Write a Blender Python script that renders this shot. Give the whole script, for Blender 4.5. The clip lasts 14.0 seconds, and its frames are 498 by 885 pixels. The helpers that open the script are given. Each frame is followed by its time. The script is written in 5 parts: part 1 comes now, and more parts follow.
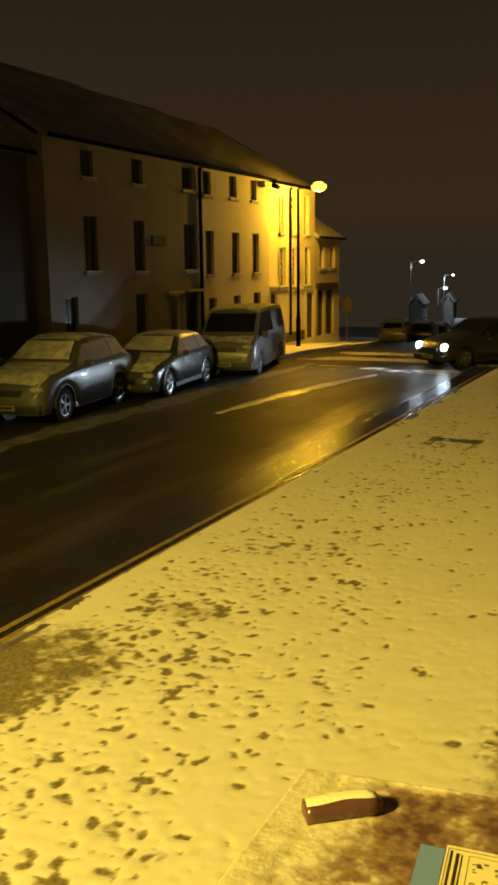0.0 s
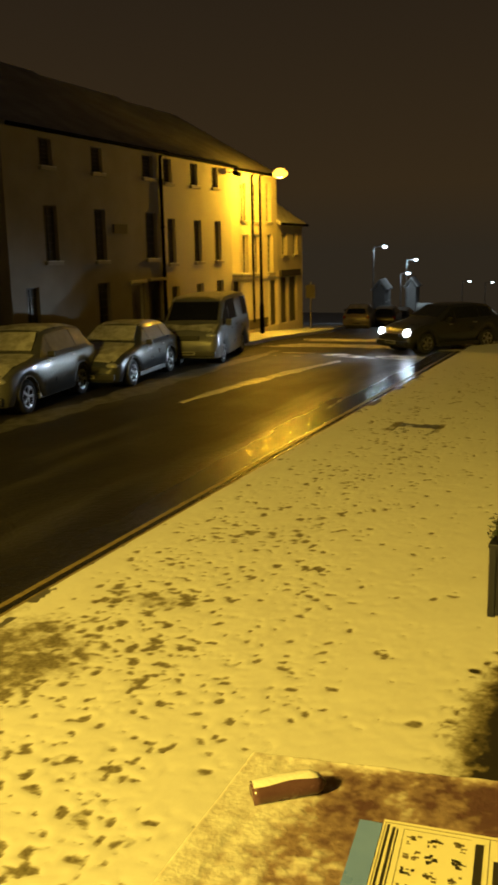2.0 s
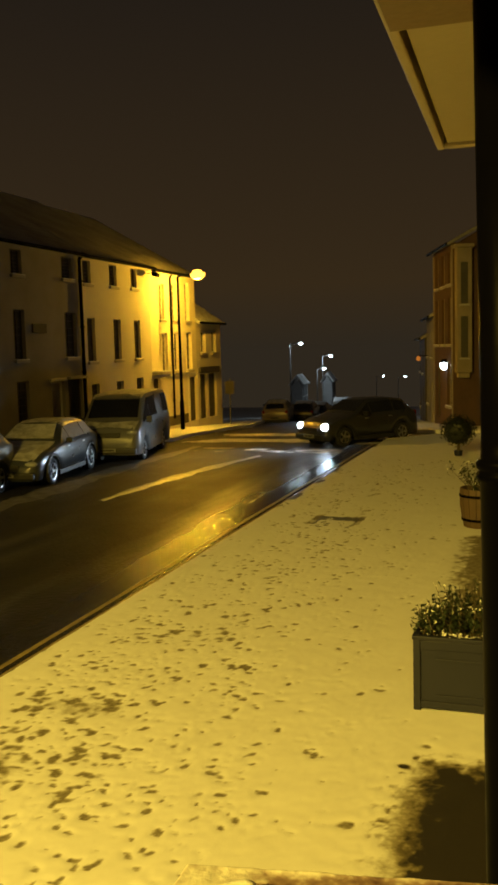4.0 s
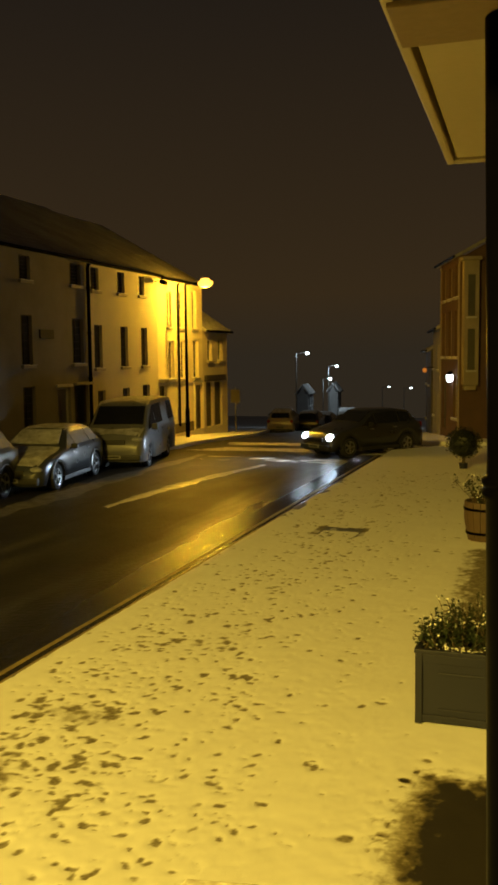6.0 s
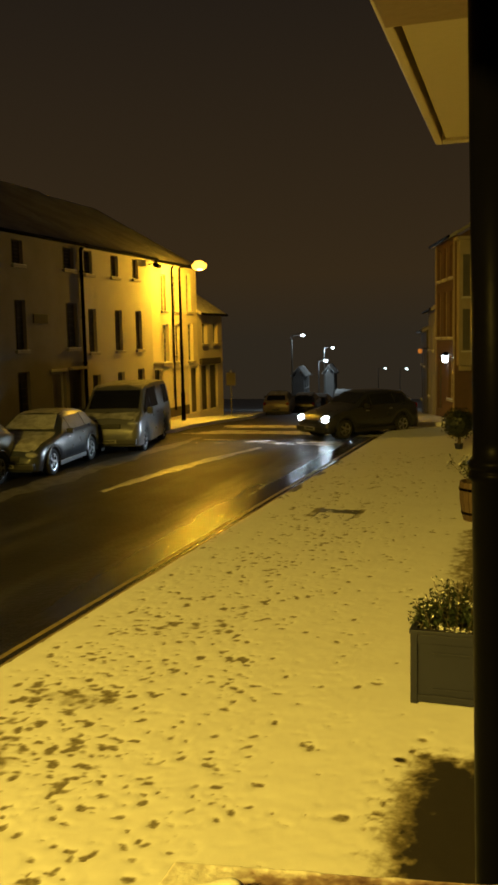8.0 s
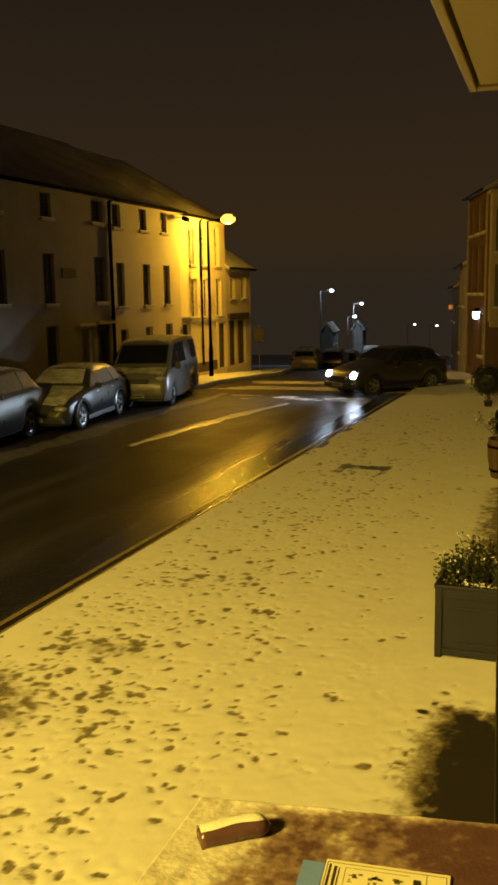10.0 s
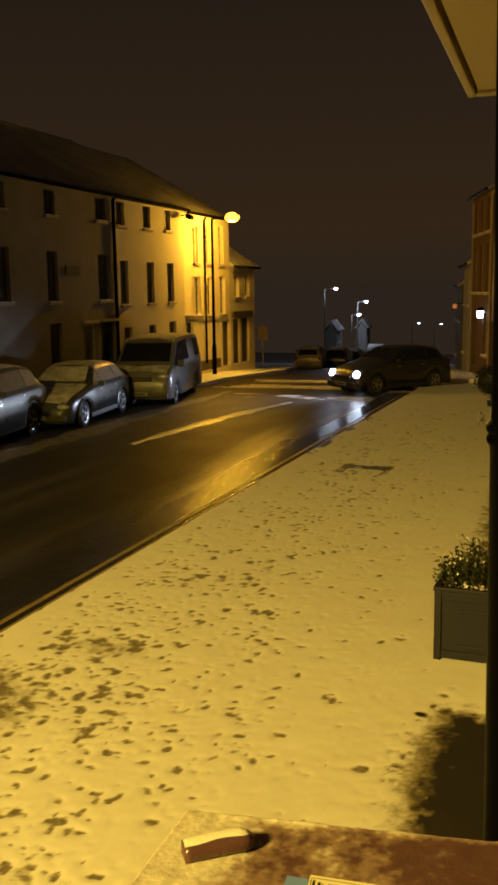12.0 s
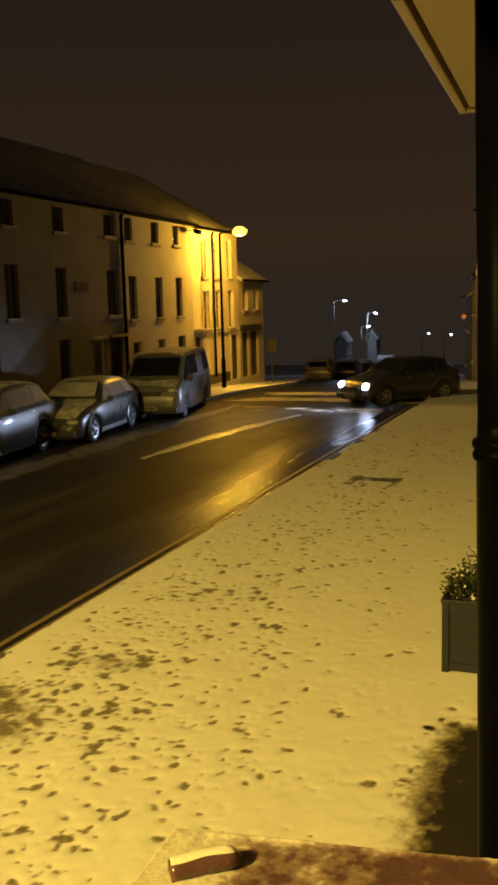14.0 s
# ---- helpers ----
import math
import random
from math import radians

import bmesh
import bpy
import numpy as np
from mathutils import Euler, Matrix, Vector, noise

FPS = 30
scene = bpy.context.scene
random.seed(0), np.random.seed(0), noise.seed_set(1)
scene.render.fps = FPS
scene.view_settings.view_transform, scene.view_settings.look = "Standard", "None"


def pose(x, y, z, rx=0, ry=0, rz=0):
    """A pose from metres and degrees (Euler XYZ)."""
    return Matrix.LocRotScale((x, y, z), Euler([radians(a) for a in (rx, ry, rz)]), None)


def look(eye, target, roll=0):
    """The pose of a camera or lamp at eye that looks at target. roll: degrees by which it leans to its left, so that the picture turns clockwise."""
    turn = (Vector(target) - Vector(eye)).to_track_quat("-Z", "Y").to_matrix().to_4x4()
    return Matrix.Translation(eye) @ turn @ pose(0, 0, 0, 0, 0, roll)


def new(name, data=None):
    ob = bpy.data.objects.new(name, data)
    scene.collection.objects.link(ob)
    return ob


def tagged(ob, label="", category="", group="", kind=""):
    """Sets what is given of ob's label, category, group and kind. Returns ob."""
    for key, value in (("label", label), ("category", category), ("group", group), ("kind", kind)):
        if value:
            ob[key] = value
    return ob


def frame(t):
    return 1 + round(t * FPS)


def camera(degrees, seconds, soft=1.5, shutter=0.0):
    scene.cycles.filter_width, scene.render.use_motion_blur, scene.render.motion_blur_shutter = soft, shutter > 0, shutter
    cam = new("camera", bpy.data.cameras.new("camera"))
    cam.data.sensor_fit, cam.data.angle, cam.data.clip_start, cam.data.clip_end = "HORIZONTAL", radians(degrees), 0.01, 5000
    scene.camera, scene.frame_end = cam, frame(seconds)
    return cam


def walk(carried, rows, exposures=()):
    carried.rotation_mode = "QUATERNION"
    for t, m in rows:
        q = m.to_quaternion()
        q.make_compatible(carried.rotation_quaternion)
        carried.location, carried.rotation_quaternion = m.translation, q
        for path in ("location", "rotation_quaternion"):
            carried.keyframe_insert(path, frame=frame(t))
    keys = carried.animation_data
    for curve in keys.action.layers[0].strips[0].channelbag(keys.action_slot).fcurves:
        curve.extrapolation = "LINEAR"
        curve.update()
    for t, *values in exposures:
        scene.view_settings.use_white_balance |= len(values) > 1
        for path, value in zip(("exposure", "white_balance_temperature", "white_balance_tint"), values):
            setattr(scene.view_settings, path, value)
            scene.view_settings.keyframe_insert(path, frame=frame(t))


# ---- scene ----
cam = camera(31.4, 14.0, soft=3.1, shutter=0.5)

PATH = [
    (0, (0.005, -0.13, 3.096), (-0.857, 1.633, 2.71), -0.7),
    (0.5, (-0.018, -0.119, 3.091), (-0.873, 1.646, 2.695), -1.0),
    (1, (0.009, -0.129, 3.107), (-0.824, 1.644, 2.703), -0.3),
    (1.5, (0.047, -0.157, 3.127), (-0.777, 1.619, 2.717), -0.7),
    (2, (0.073, -0.177, 3.138), (-0.719, 1.611, 2.722), -1.3),
    (2.2, (0.073, -0.181, 3.136), (-0.67, 1.629, 2.723), -1.7),
    (2.5, (0.072, -0.187, 3.133), (-0.624, 1.642, 2.721), -1.9),
    (3, (0.088, -0.236, 3.17), (-0.541, 1.63, 2.816), -2.4),
    (3.2, (0.089, -0.236, 3.171), (-0.54, 1.643, 2.894), -2.1),
    (5.5, (0.073, -0.232, 3.181), (-0.576, 1.651, 2.993), -0.9),
    (6, (0.082, -0.234, 3.183), (-0.563, 1.65, 2.992), -0.7),
    (6.5, (0.085, -0.23, 3.187), (-0.549, 1.656, 2.991), -0.8),
    (7, (0.093, -0.232, 3.186), (-0.537, 1.655, 2.982), -0.8),
    (7.5, (0.104, -0.222, 3.195), (-0.528, 1.664, 2.984), -1.0),
    (8, (0.105, -0.223, 3.188), (-0.532, 1.659, 2.958), -1.3),
    (8.5, (0.106, -0.216, 3.186), (-0.532, 1.663, 2.943), -1.5),
    (9, (0.105, -0.216, 3.176), (-0.561, 1.647, 2.886), -1.3),
    (9.2, (0.103, -0.241, 3.167), (-0.572, 1.617, 2.858), -1.3),
    (11.5, (0.135, -0.227, 3.202), (-0.567, 1.616, 2.868), -0.9),
    (12, (0.137, -0.22, 3.204), (-0.563, 1.624, 2.872), -0.8),
    (12.5, (0.14, -0.217, 3.201), (-0.56, 1.628, 2.872), -0.7),
    (13, (0.147, -0.223, 3.204), (-0.551, 1.623, 2.878), -0.8),
    (13.5, (0.172, -0.228, 3.216), (-0.529, 1.618, 2.9), -1.1),
    (14, (0.195, -0.216, 3.219), (-0.53, 1.622, 2.916), -1.6),
]

# ---------- light ----------
EXPOSURE = ((0.0, 0.0, 6500, 10), (8.0, 0.0, 6500, 10), (9.2, -0.03, 6500, 11), (11.3, -0.22, 6500, 23), (13.0, -0.20, 6400, 25), (14.0, -0.12, 6000, 25))
walk(cam, [(t, look(eye, target, roll)) for t, eye, target, roll in PATH], EXPOSURE)

world = bpy.data.worlds.new("night_sky")
scene.world = world
world.use_nodes = True
wn, wl = world.node_tree.nodes, world.node_tree.links
sky_co, sky_xyz, sky_ramp = wn.new("ShaderNodeTexCoord"), wn.new("ShaderNodeSeparateXYZ"), wn.new("ShaderNodeValToRGB")
wl.new(sky_co.outputs["Generated"], sky_xyz.inputs[0])
wl.new(sky_xyz.outputs["Z"], sky_ramp.inputs[0])
sky_ramp.color_ramp.elements[0].position, sky_ramp.color_ramp.elements[0].color = 0.0, (0.0200, 0.0150, 0.0092, 1)
sky_ramp.color_ramp.elements[1].position, sky_ramp.color_ramp.elements[1].color = 0.45, (0.0080, 0.0066, 0.0056, 1)
haze = sky_ramp.color_ramp.elements.new(0.07)
haze.color = (0.027, 0.0165, 0.0070, 1)
wl.new(sky_ramp.outputs[0], wn["Background"].inputs[0])
wn["Background"].inputs[1].default_value = 1.3


def lamp_light(name, kind, place, power, colour, radius=0.12, target=None, cone=90, blend=0.6):
    data = bpy.data.lights.new(name, kind)
    data.energy, data.color = power, colour
    data.shadow_soft_size = radius
    if kind == "SPOT":
        data.spot_size, data.spot_blend = radians(cone), blend
    ob = new(name, data)
    ob.matrix_world = look(place, target) if target else Matrix.Translation(place)
    return ob


SODIUM = (1.0, 0.535, 0.032)
WARM = (1.0, 0.672, 0.083)
WHITE = (0.72, 0.90, 1.0)
LAMP = Vector((-13.0, 32.85, 6.16))
lamp_light("street_light_far", "POINT", LAMP - Vector((0, 0, 0.2)), 1900, SODIUM, 0.16)
lamp_light("flood_light", "SPOT", (-14.1, 31.35, 6.12), 90, SODIUM, 0.08, (-14.45, 31.3, 4.0), 100, 0.9)
lamp_light("street_light_behind", "SPOT", (-7.0, -9.0, 9.5), 22500, WARM, 0.8, (-0.6, 10.0, 0.0), 68, 0.6)
lamp_light("white_light_a", "POINT", (-20.2, 75.0, 3.2), 190, WHITE, 0.15)
lamp_light("white_light_b", "POINT", (-23.4, 100.0, 1.8), 1000, WHITE, 0.15)
lamp_light("white_light_c", "POINT", (-20.5, 84.6, 0.75), 110, WHITE, 0.1)

# ---------- materials ----------


def mat(name, base, other=None, rough=0.6, scale=8.0, fine=80.0, bump=0.3, metal=0.0, spread=0.25, coat=0.0,
        emit=None, power=0.0, rough_var=0.1, distance=0.01, spec=0.5, vary=0.0, grain_bump=False):
    m = bpy.data.materials.new(name)
    m.use_nodes = True
    n, l = m.node_tree.nodes, m.node_tree.links
    b = n["Principled BSDF"]
    b.inputs["Metallic"].default_value = metal
    b.inputs["Coat Weight"].default_value = coat
    b.inputs["Specular IOR Level"].default_value = spec
    co = n.new("ShaderNodeTexCoord")
    a = n.new("ShaderNodeTexNoise")
    a.inputs["Scale"].default_value, a.inputs["Detail"].default_value = scale, 6
    f = n.new("ShaderNodeTexNoise")
    f.inputs["Scale"].default_value, f.inputs["Detail"].default_value = fine, 4
    l.new(co.outputs["Object"], a.inputs["Vector"])
    l.new(co.outputs["Object"], f.inputs["Vector"])
    mixf = n.new("ShaderNodeMath")
    mixf.operation = "MULTIPLY_ADD"
    mixf.inputs[1].default_value, mixf.inputs[2].default_value = 0.35, 0.0
    l.new(f.outputs["Fac"], mixf.inputs[0])
    add = n.new("ShaderNodeMath")
    add.operation = "MULTIPLY_ADD"
    add.inputs[1].default_value = 0.65
    l.new(a.outputs["Fac"], add.inputs[0])
    l.new(mixf.outputs[0], add.inputs[2])
    ramp = n.new("ShaderNodeValToRGB")
    ramp.color_ramp.elements[0].position, ramp.color_ramp.elements[1].position = 0.5 - spread, 0.5 + spread
    other = other or tuple(c * 0.7 for c in base)
    ramp.color_ramp.elements[0].color, ramp.color_ramp.elements[1].color = (*other, 1), (*base, 1)
    l.new(add.outputs[0], ramp.inputs[0])
    out = ramp.outputs[0]
    if vary:
        info = n.new("ShaderNodeObjectInfo")
        hsv = n.new("ShaderNodeHueSaturation")
        rng = n.new("ShaderNodeMapRange")
        rng.inputs[3].default_value, rng.inputs[4].default_value = 1 - vary, 1 + vary
        l.new(info.outputs["Random"], rng.inputs[0])
        l.new(rng.outputs[0], hsv.inputs["Value"])
        l.new(out, hsv.inputs["Color"])
        out = hsv.outputs[0]
    l.new(out, b.inputs["Base Color"])
    rr = n.new("ShaderNodeMapRange")
    rr.inputs[3].default_value, rr.inputs[4].default_value = max(0.02, rough - rough_var), min(1, rough + rough_var)
    l.new(a.outputs["Fac"], rr.inputs[0])
    l.new(rr.outputs[0], b.inputs["Roughness"])
    if bump:
        bp = n.new("ShaderNodeBump")
        bp.inputs["Strength"].default_value, bp.inputs["Distance"].default_value = bump, distance
        l.new(f.outputs["Fac"] if grain_bump else add.outputs[0], bp.inputs["Height"])
        l.new(bp.outputs[0], b.inputs["Normal"])
    if emit:
        b.inputs["Emission Color"].default_value = (*emit, 1)
        b.inputs["Emission Strength"].default_value = power
    return m


SNOW = mat("snow", (0.86, 0.87, 0.88), (0.74, 0.74, 0.74), rough=0.75, scale=3.0, fine=120, bump=0.5, distance=0.012, rough_var=0.15)


def trodden_snow(name, bare, worn, thin):
    """Snow that shows what lies beneath where it is worn thin."""
    m = mat(name, (0.84, 0.85, 0.86), (0.76, 0.76, 0.76), rough=0.75, scale=3.0, fine=120, bump=0.5, distance=0.010, rough_var=0.15)
    n, l = m.node_tree.nodes, m.node_tree.links
    b = n["Principled BSDF"]
    at = n.new("ShaderNodeAttribute")
    at.attribute_name = "thickness"
    grain = n.new("ShaderNodeTexNoise")
    grain.inputs["Scale"].default_value, grain.inputs["Detail"].default_value = 34, 5
    add = n.new("ShaderNodeMath")
    add.operation = "MULTIPLY_ADD"
    add.inputs[1].default_value = 0.006
    co = n.new("ShaderNodeTexCoord")
    l.new(co.outputs["Object"], grain.inputs["Vector"])
    l.new(grain.outputs["Fac"], add.inputs[0])
    l.new(at.outputs["Fac"], add.inputs[2])
    rng = n.new("ShaderNodeMapRange")
    rng.inputs[1].default_value, rng.inputs[2].default_value = -0.0030, 0.0090
    l.new(add.outputs[0], rng.inputs[0])
    ramp = n.new("ShaderNodeValToRGB")
    ramp.color_ramp.elements[0].color, ramp.color_ramp.elements[1].color = (*bare, 1), (1, 1, 1, 1)
    for place, tone in ((0.28, (*worn, 1)), (0.52, (*thin, 1)), (0.80, (0.80, 0.79, 0.77, 1))):
        ramp.color_ramp.elements.new(place).color = tone
    l.new(rng.outputs[0], ramp.inputs[0])
    mix = n.new("ShaderNodeMix")
    mix.data_type, mix.blend_type = "RGBA", "MULTIPLY"
    mix.inputs[0].default_value = 1.0
    old = b.inputs["Base Color"].links[0].from_socket
    l.new(old, mix.inputs[6])
    l.new(ramp.outputs[0], mix.inputs[7])
    l.new(mix.outputs[2], b.inputs["Base Color"])
    return m


TRODDEN = trodden_snow("trodden_snow", (0.020, 0.016, 0.018), (0.15, 0.122, 0.070), (0.40, 0.36, 0.27))
MELTING = trodden_snow("snow_melting_on_red_paint", (0.085, 0.034, 0.050), (0.105, 0.048, 0.060), (0.30, 0.21, 0.18))
SNOW_THIN = mat("thin_snow", (0.66, 0.66, 0.66), (0.30, 0.29, 0.28), rough=0.7, scale=5.0, fine=60, bump=0.4, spread=0.12)
# bare wet paving, its colour also darkened for the canopy's shade
BARE = mat("bare_wet_shaded_paving", (0.018, 0.0145, 0.020), (0.008, 0.0065, 0.009), rough=0.7, scale=7, fine=90, bump=0.5, spec=0.25)
PAVING = mat("wet_paving", (0.24, 0.215, 0.185), (0.15, 0.135, 0.115), rough=0.6, spec=0.25, scale=6, fine=90, bump=0.5)
KERB = mat("kerb_stone", (0.16, 0.15, 0.14), (0.07, 0.065, 0.06), rough=0.45, scale=5, fine=60, bump=0.4, vary=0.25)
RENDER_GREY = mat("grey_render", (0.33, 0.30, 0.27), (0.22, 0.20, 0.18), rough=0.9, scale=1.1, fine=40, bump=0.4, spread=0.2)
RENDER_CREAM = mat("cream_render", (0.62, 0.58, 0.50), (0.48, 0.44, 0.37), rough=0.85, scale=0.9, fine=50, bump=0.3)
RENDER_YELLOW = mat("pale_painted_render", (0.76, 0.70, 0.56), (0.66, 0.60, 0.46), rough=0.8, scale=1.2, fine=50, bump=0.3)
STONE = mat("rough_stone_wall", (0.30, 0.26, 0.21), (0.14, 0.12, 0.10), rough=0.9, scale=3.5, fine=25, bump=0.8, distance=0.03)
BRICK = mat("red_brick_wall", (0.115, 0.064, 0.044), (0.065, 0.036, 0.026), rough=0.85, scale=2.5, fine=30, bump=0.5)
DARK_WALL = mat("dark_painted_wall", (0.10, 0.085, 0.07), (0.06, 0.05, 0.04), rough=0.8, scale=2, fine=30)
ROOF = mat("snowy_slate_roof", (0.40, 0.385, 0.37), (0.20, 0.19, 0.18), rough=0.95, spec=0.2, scale=1.0, fine=22, bump=0.6, spread=0.18)
TRIM = mat("white_painted_trim", (0.70, 0.68, 0.62), (0.58, 0.55, 0.50), rough=0.5, scale=3, fine=40, bump=0.1)
WORN_TRIM = mat("dingy_painted_timber", (0.30, 0.25, 0.19), (0.20, 0.16, 0.12), rough=0.7, scale=2, fine=30, bump=0.2)
SILL = mat("stone_sill", (0.45, 0.43, 0.40), (0.28, 0.26, 0.24), rough=0.8, scale=6, fine=40)
# house panes in a paler colour, which paints the haze over dark glass
PALED_GLASS = mat("haze_paled_window_glass", (0.11, 0.105, 0.10), (0.07, 0.066, 0.06), rough=0.12, scale=2.5, fine=30, bump=0.02, rough_var=0.04)
GLASS = mat("dark_window_glass", (0.016, 0.017, 0.02), (0.010, 0.010, 0.012), rough=0.06, scale=2, fine=10, bump=0.02, rough_var=0.03)
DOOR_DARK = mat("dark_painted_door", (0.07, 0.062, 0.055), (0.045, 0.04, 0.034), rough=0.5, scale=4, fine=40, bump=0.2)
DOOR_PALE = mat("pale_painted_door", (0.42, 0.38, 0.33), (0.33, 0.30, 0.26), rough=0.5, scale=4, fine=40, bump=0.2)
IRON = mat("black_painted_iron", (0.0016, 0.0015, 0.0035), (0.001, 0.001, 0.002), rough=0.35, spec=0.008, scale=7, fine=60, bump=0.15)
GALV = mat("weathered_grey_metal", (0.20, 0.20, 0.19), (0.12, 0.12, 0.11), rough=0.5, metal=0.6, scale=6, fine=50, bump=0.1)
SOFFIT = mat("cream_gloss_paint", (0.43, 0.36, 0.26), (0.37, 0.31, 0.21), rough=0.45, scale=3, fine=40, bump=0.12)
BEAM = mat("aged_shaded_cream_paint", (0.24, 0.17, 0.11), (0.17, 0.12, 0.08), rough=0.6, scale=5, fine=40, bump=0.3)
RED = mat("red_painted_wood", (0.085, 0.034, 0.050), (0.052, 0.020, 0.030), rough=0.35, scale=7, fine=60, bump=0.2)
PLANTER = mat("dark_grey_planter_paint", (0.0095, 0.0115, 0.036), (0.0065, 0.008, 0.024), rough=0.55, scale=7, fine=70, bump=0.2)
LEAF_DARK = mat("dark_clipped_leaf", (0.013, 0.018, 0.009), (0.006, 0.009, 0.004), rough=0.5, scale=14, fine=80, bump=0.1)
BARREL = mat("weathered_oak", (0.115, 0.072, 0.042), (0.07, 0.043, 0.026), rough=0.65, scale=6, fine=50, bump=0.4)
SOIL = mat("wet_soil", (0.045, 0.032, 0.022), (0.02, 0.015, 0.01), rough=0.9, scale=20, fine=90, bump=0.8)
LEAF = mat("evergreen_leaf", (0.032, 0.046, 0.024), (0.014, 0.022, 0.011), rough=0.4, scale=14, fine=80, bump=0.1)
BARK = mat("twig_bark", (0.10, 0.075, 0.05), (0.06, 0.045, 0.03), rough=0.85, scale=14, fine=80)
TYRE = mat("tyre_rubber", (0.018, 0.018, 0.018), (0.010, 0.010, 0.010), rough=0.8, scale=12, fine=90, bump=0.2)
RIM = mat("alloy_rim", (0.55, 0.56, 0.58), (0.35, 0.35, 0.36), rough=0.3, metal=0.9, scale=9, fine=60, bump=0.05)
FROSTED = mat("frost_crusted_glass", (0.20, 0.20, 0.20), (0.09, 0.09, 0.09), rough=0.6, scale=5, fine=60, bump=0.3)
BLACK_TRIM = mat("black_plastic", (0.02, 0.02, 0.02), (0.012, 0.012, 0.012), rough=0.5, scale=12, fine=90, bump=0.1)
PLATE_WHITE = mat("snow_dirtied_plate", (0.26, 0.26, 0.24), (0.18, 0.18, 0.16), rough=0.4, bump=0.0)
PLATE_BAR = mat("dark_plate_bar", (0.02, 0.02, 0.02), rough=0.5, bump=0.0)
LENS = mat("clear_lamp_lens", (0.55, 0.57, 0.6), (0.40, 0.41, 0.43), rough=0.12, metal=0.3, scale=30, fine=90, bump=0.1)
TAIL = mat("red_lamp_lens", (0.25, 0.01, 0.01), (0.16, 0.006, 0.006), rough=0.15, scale=30, fine=90, bump=0.05)
PAPER = mat("laminated_paper", (0.80, 0.78, 0.62), (0.74, 0.72, 0.56), rough=0.3, scale=5, fine=40, bump=0.05, coat=0.4)
PAPER_BLUE = mat("blue_paper_edge", (0.17, 0.30, 0.95), (0.13, 0.25, 0.88), rough=0.3, scale=9, fine=40, bump=0.05, coat=0.4)
INK_SOFT = mat("faded_olive_ink", (0.20, 0.17, 0.10), (0.12, 0.10, 0.06), rough=0.5, scale=300, fine=600, bump=0.0)
INK = mat("dark_ink", (0.035, 0.032, 0.03), rough=0.5, bump=0.0)
SIGN = mat("sign_back_grey", (0.09, 0.085, 0.08), (0.06, 0.056, 0.052), rough=0.5, scale=6, fine=40, bump=0.05)
YELLOW_LINE = mat("worn_yellow_road_paint", (0.34, 0.26, 0.11), (0.15, 0.115, 0.06), rough=0.5, scale=9, fine=70, bump=0.3, spread=0.15)
SODIUM_GLOW = mat("sodium_lamp_glow", (1.0, 0.7, 0.2), emit=(1.0, 0.50, 0.05), power=4.0, bump=0)
WHITE_GLOW = mat("white_lamp_glow", (0.8, 0.9, 1.0), emit=(0.75, 0.92, 1.0), power=9, bump=0)
# emission paints the lit haze at the end of the street
HAZE_GLOW = mat("haze_glow_backdrop", (0.02, 0.015, 0.01), emit=(0.0260, 0.0195, 0.0120), power=1.0, bump=0, spec=0.0)
FAR_WALL = mat("far_dark_render", (0.16, 0.155, 0.15), (0.10, 0.095, 0.09), rough=0.9, scale=1.1, fine=30, bump=0.3)
HEAD_GLOW = mat("headlamp_glow", (0.8, 0.9, 1.0), emit=(0.72, 0.88, 1.0), power=40, bump=0)


def paint(name, base):
    return mat(name, base, tuple(c * 0.75 for c in base), rough=0.3, scale=2.5, fine=70, bump=0.03, coat=0.6, rough_var=0.08)


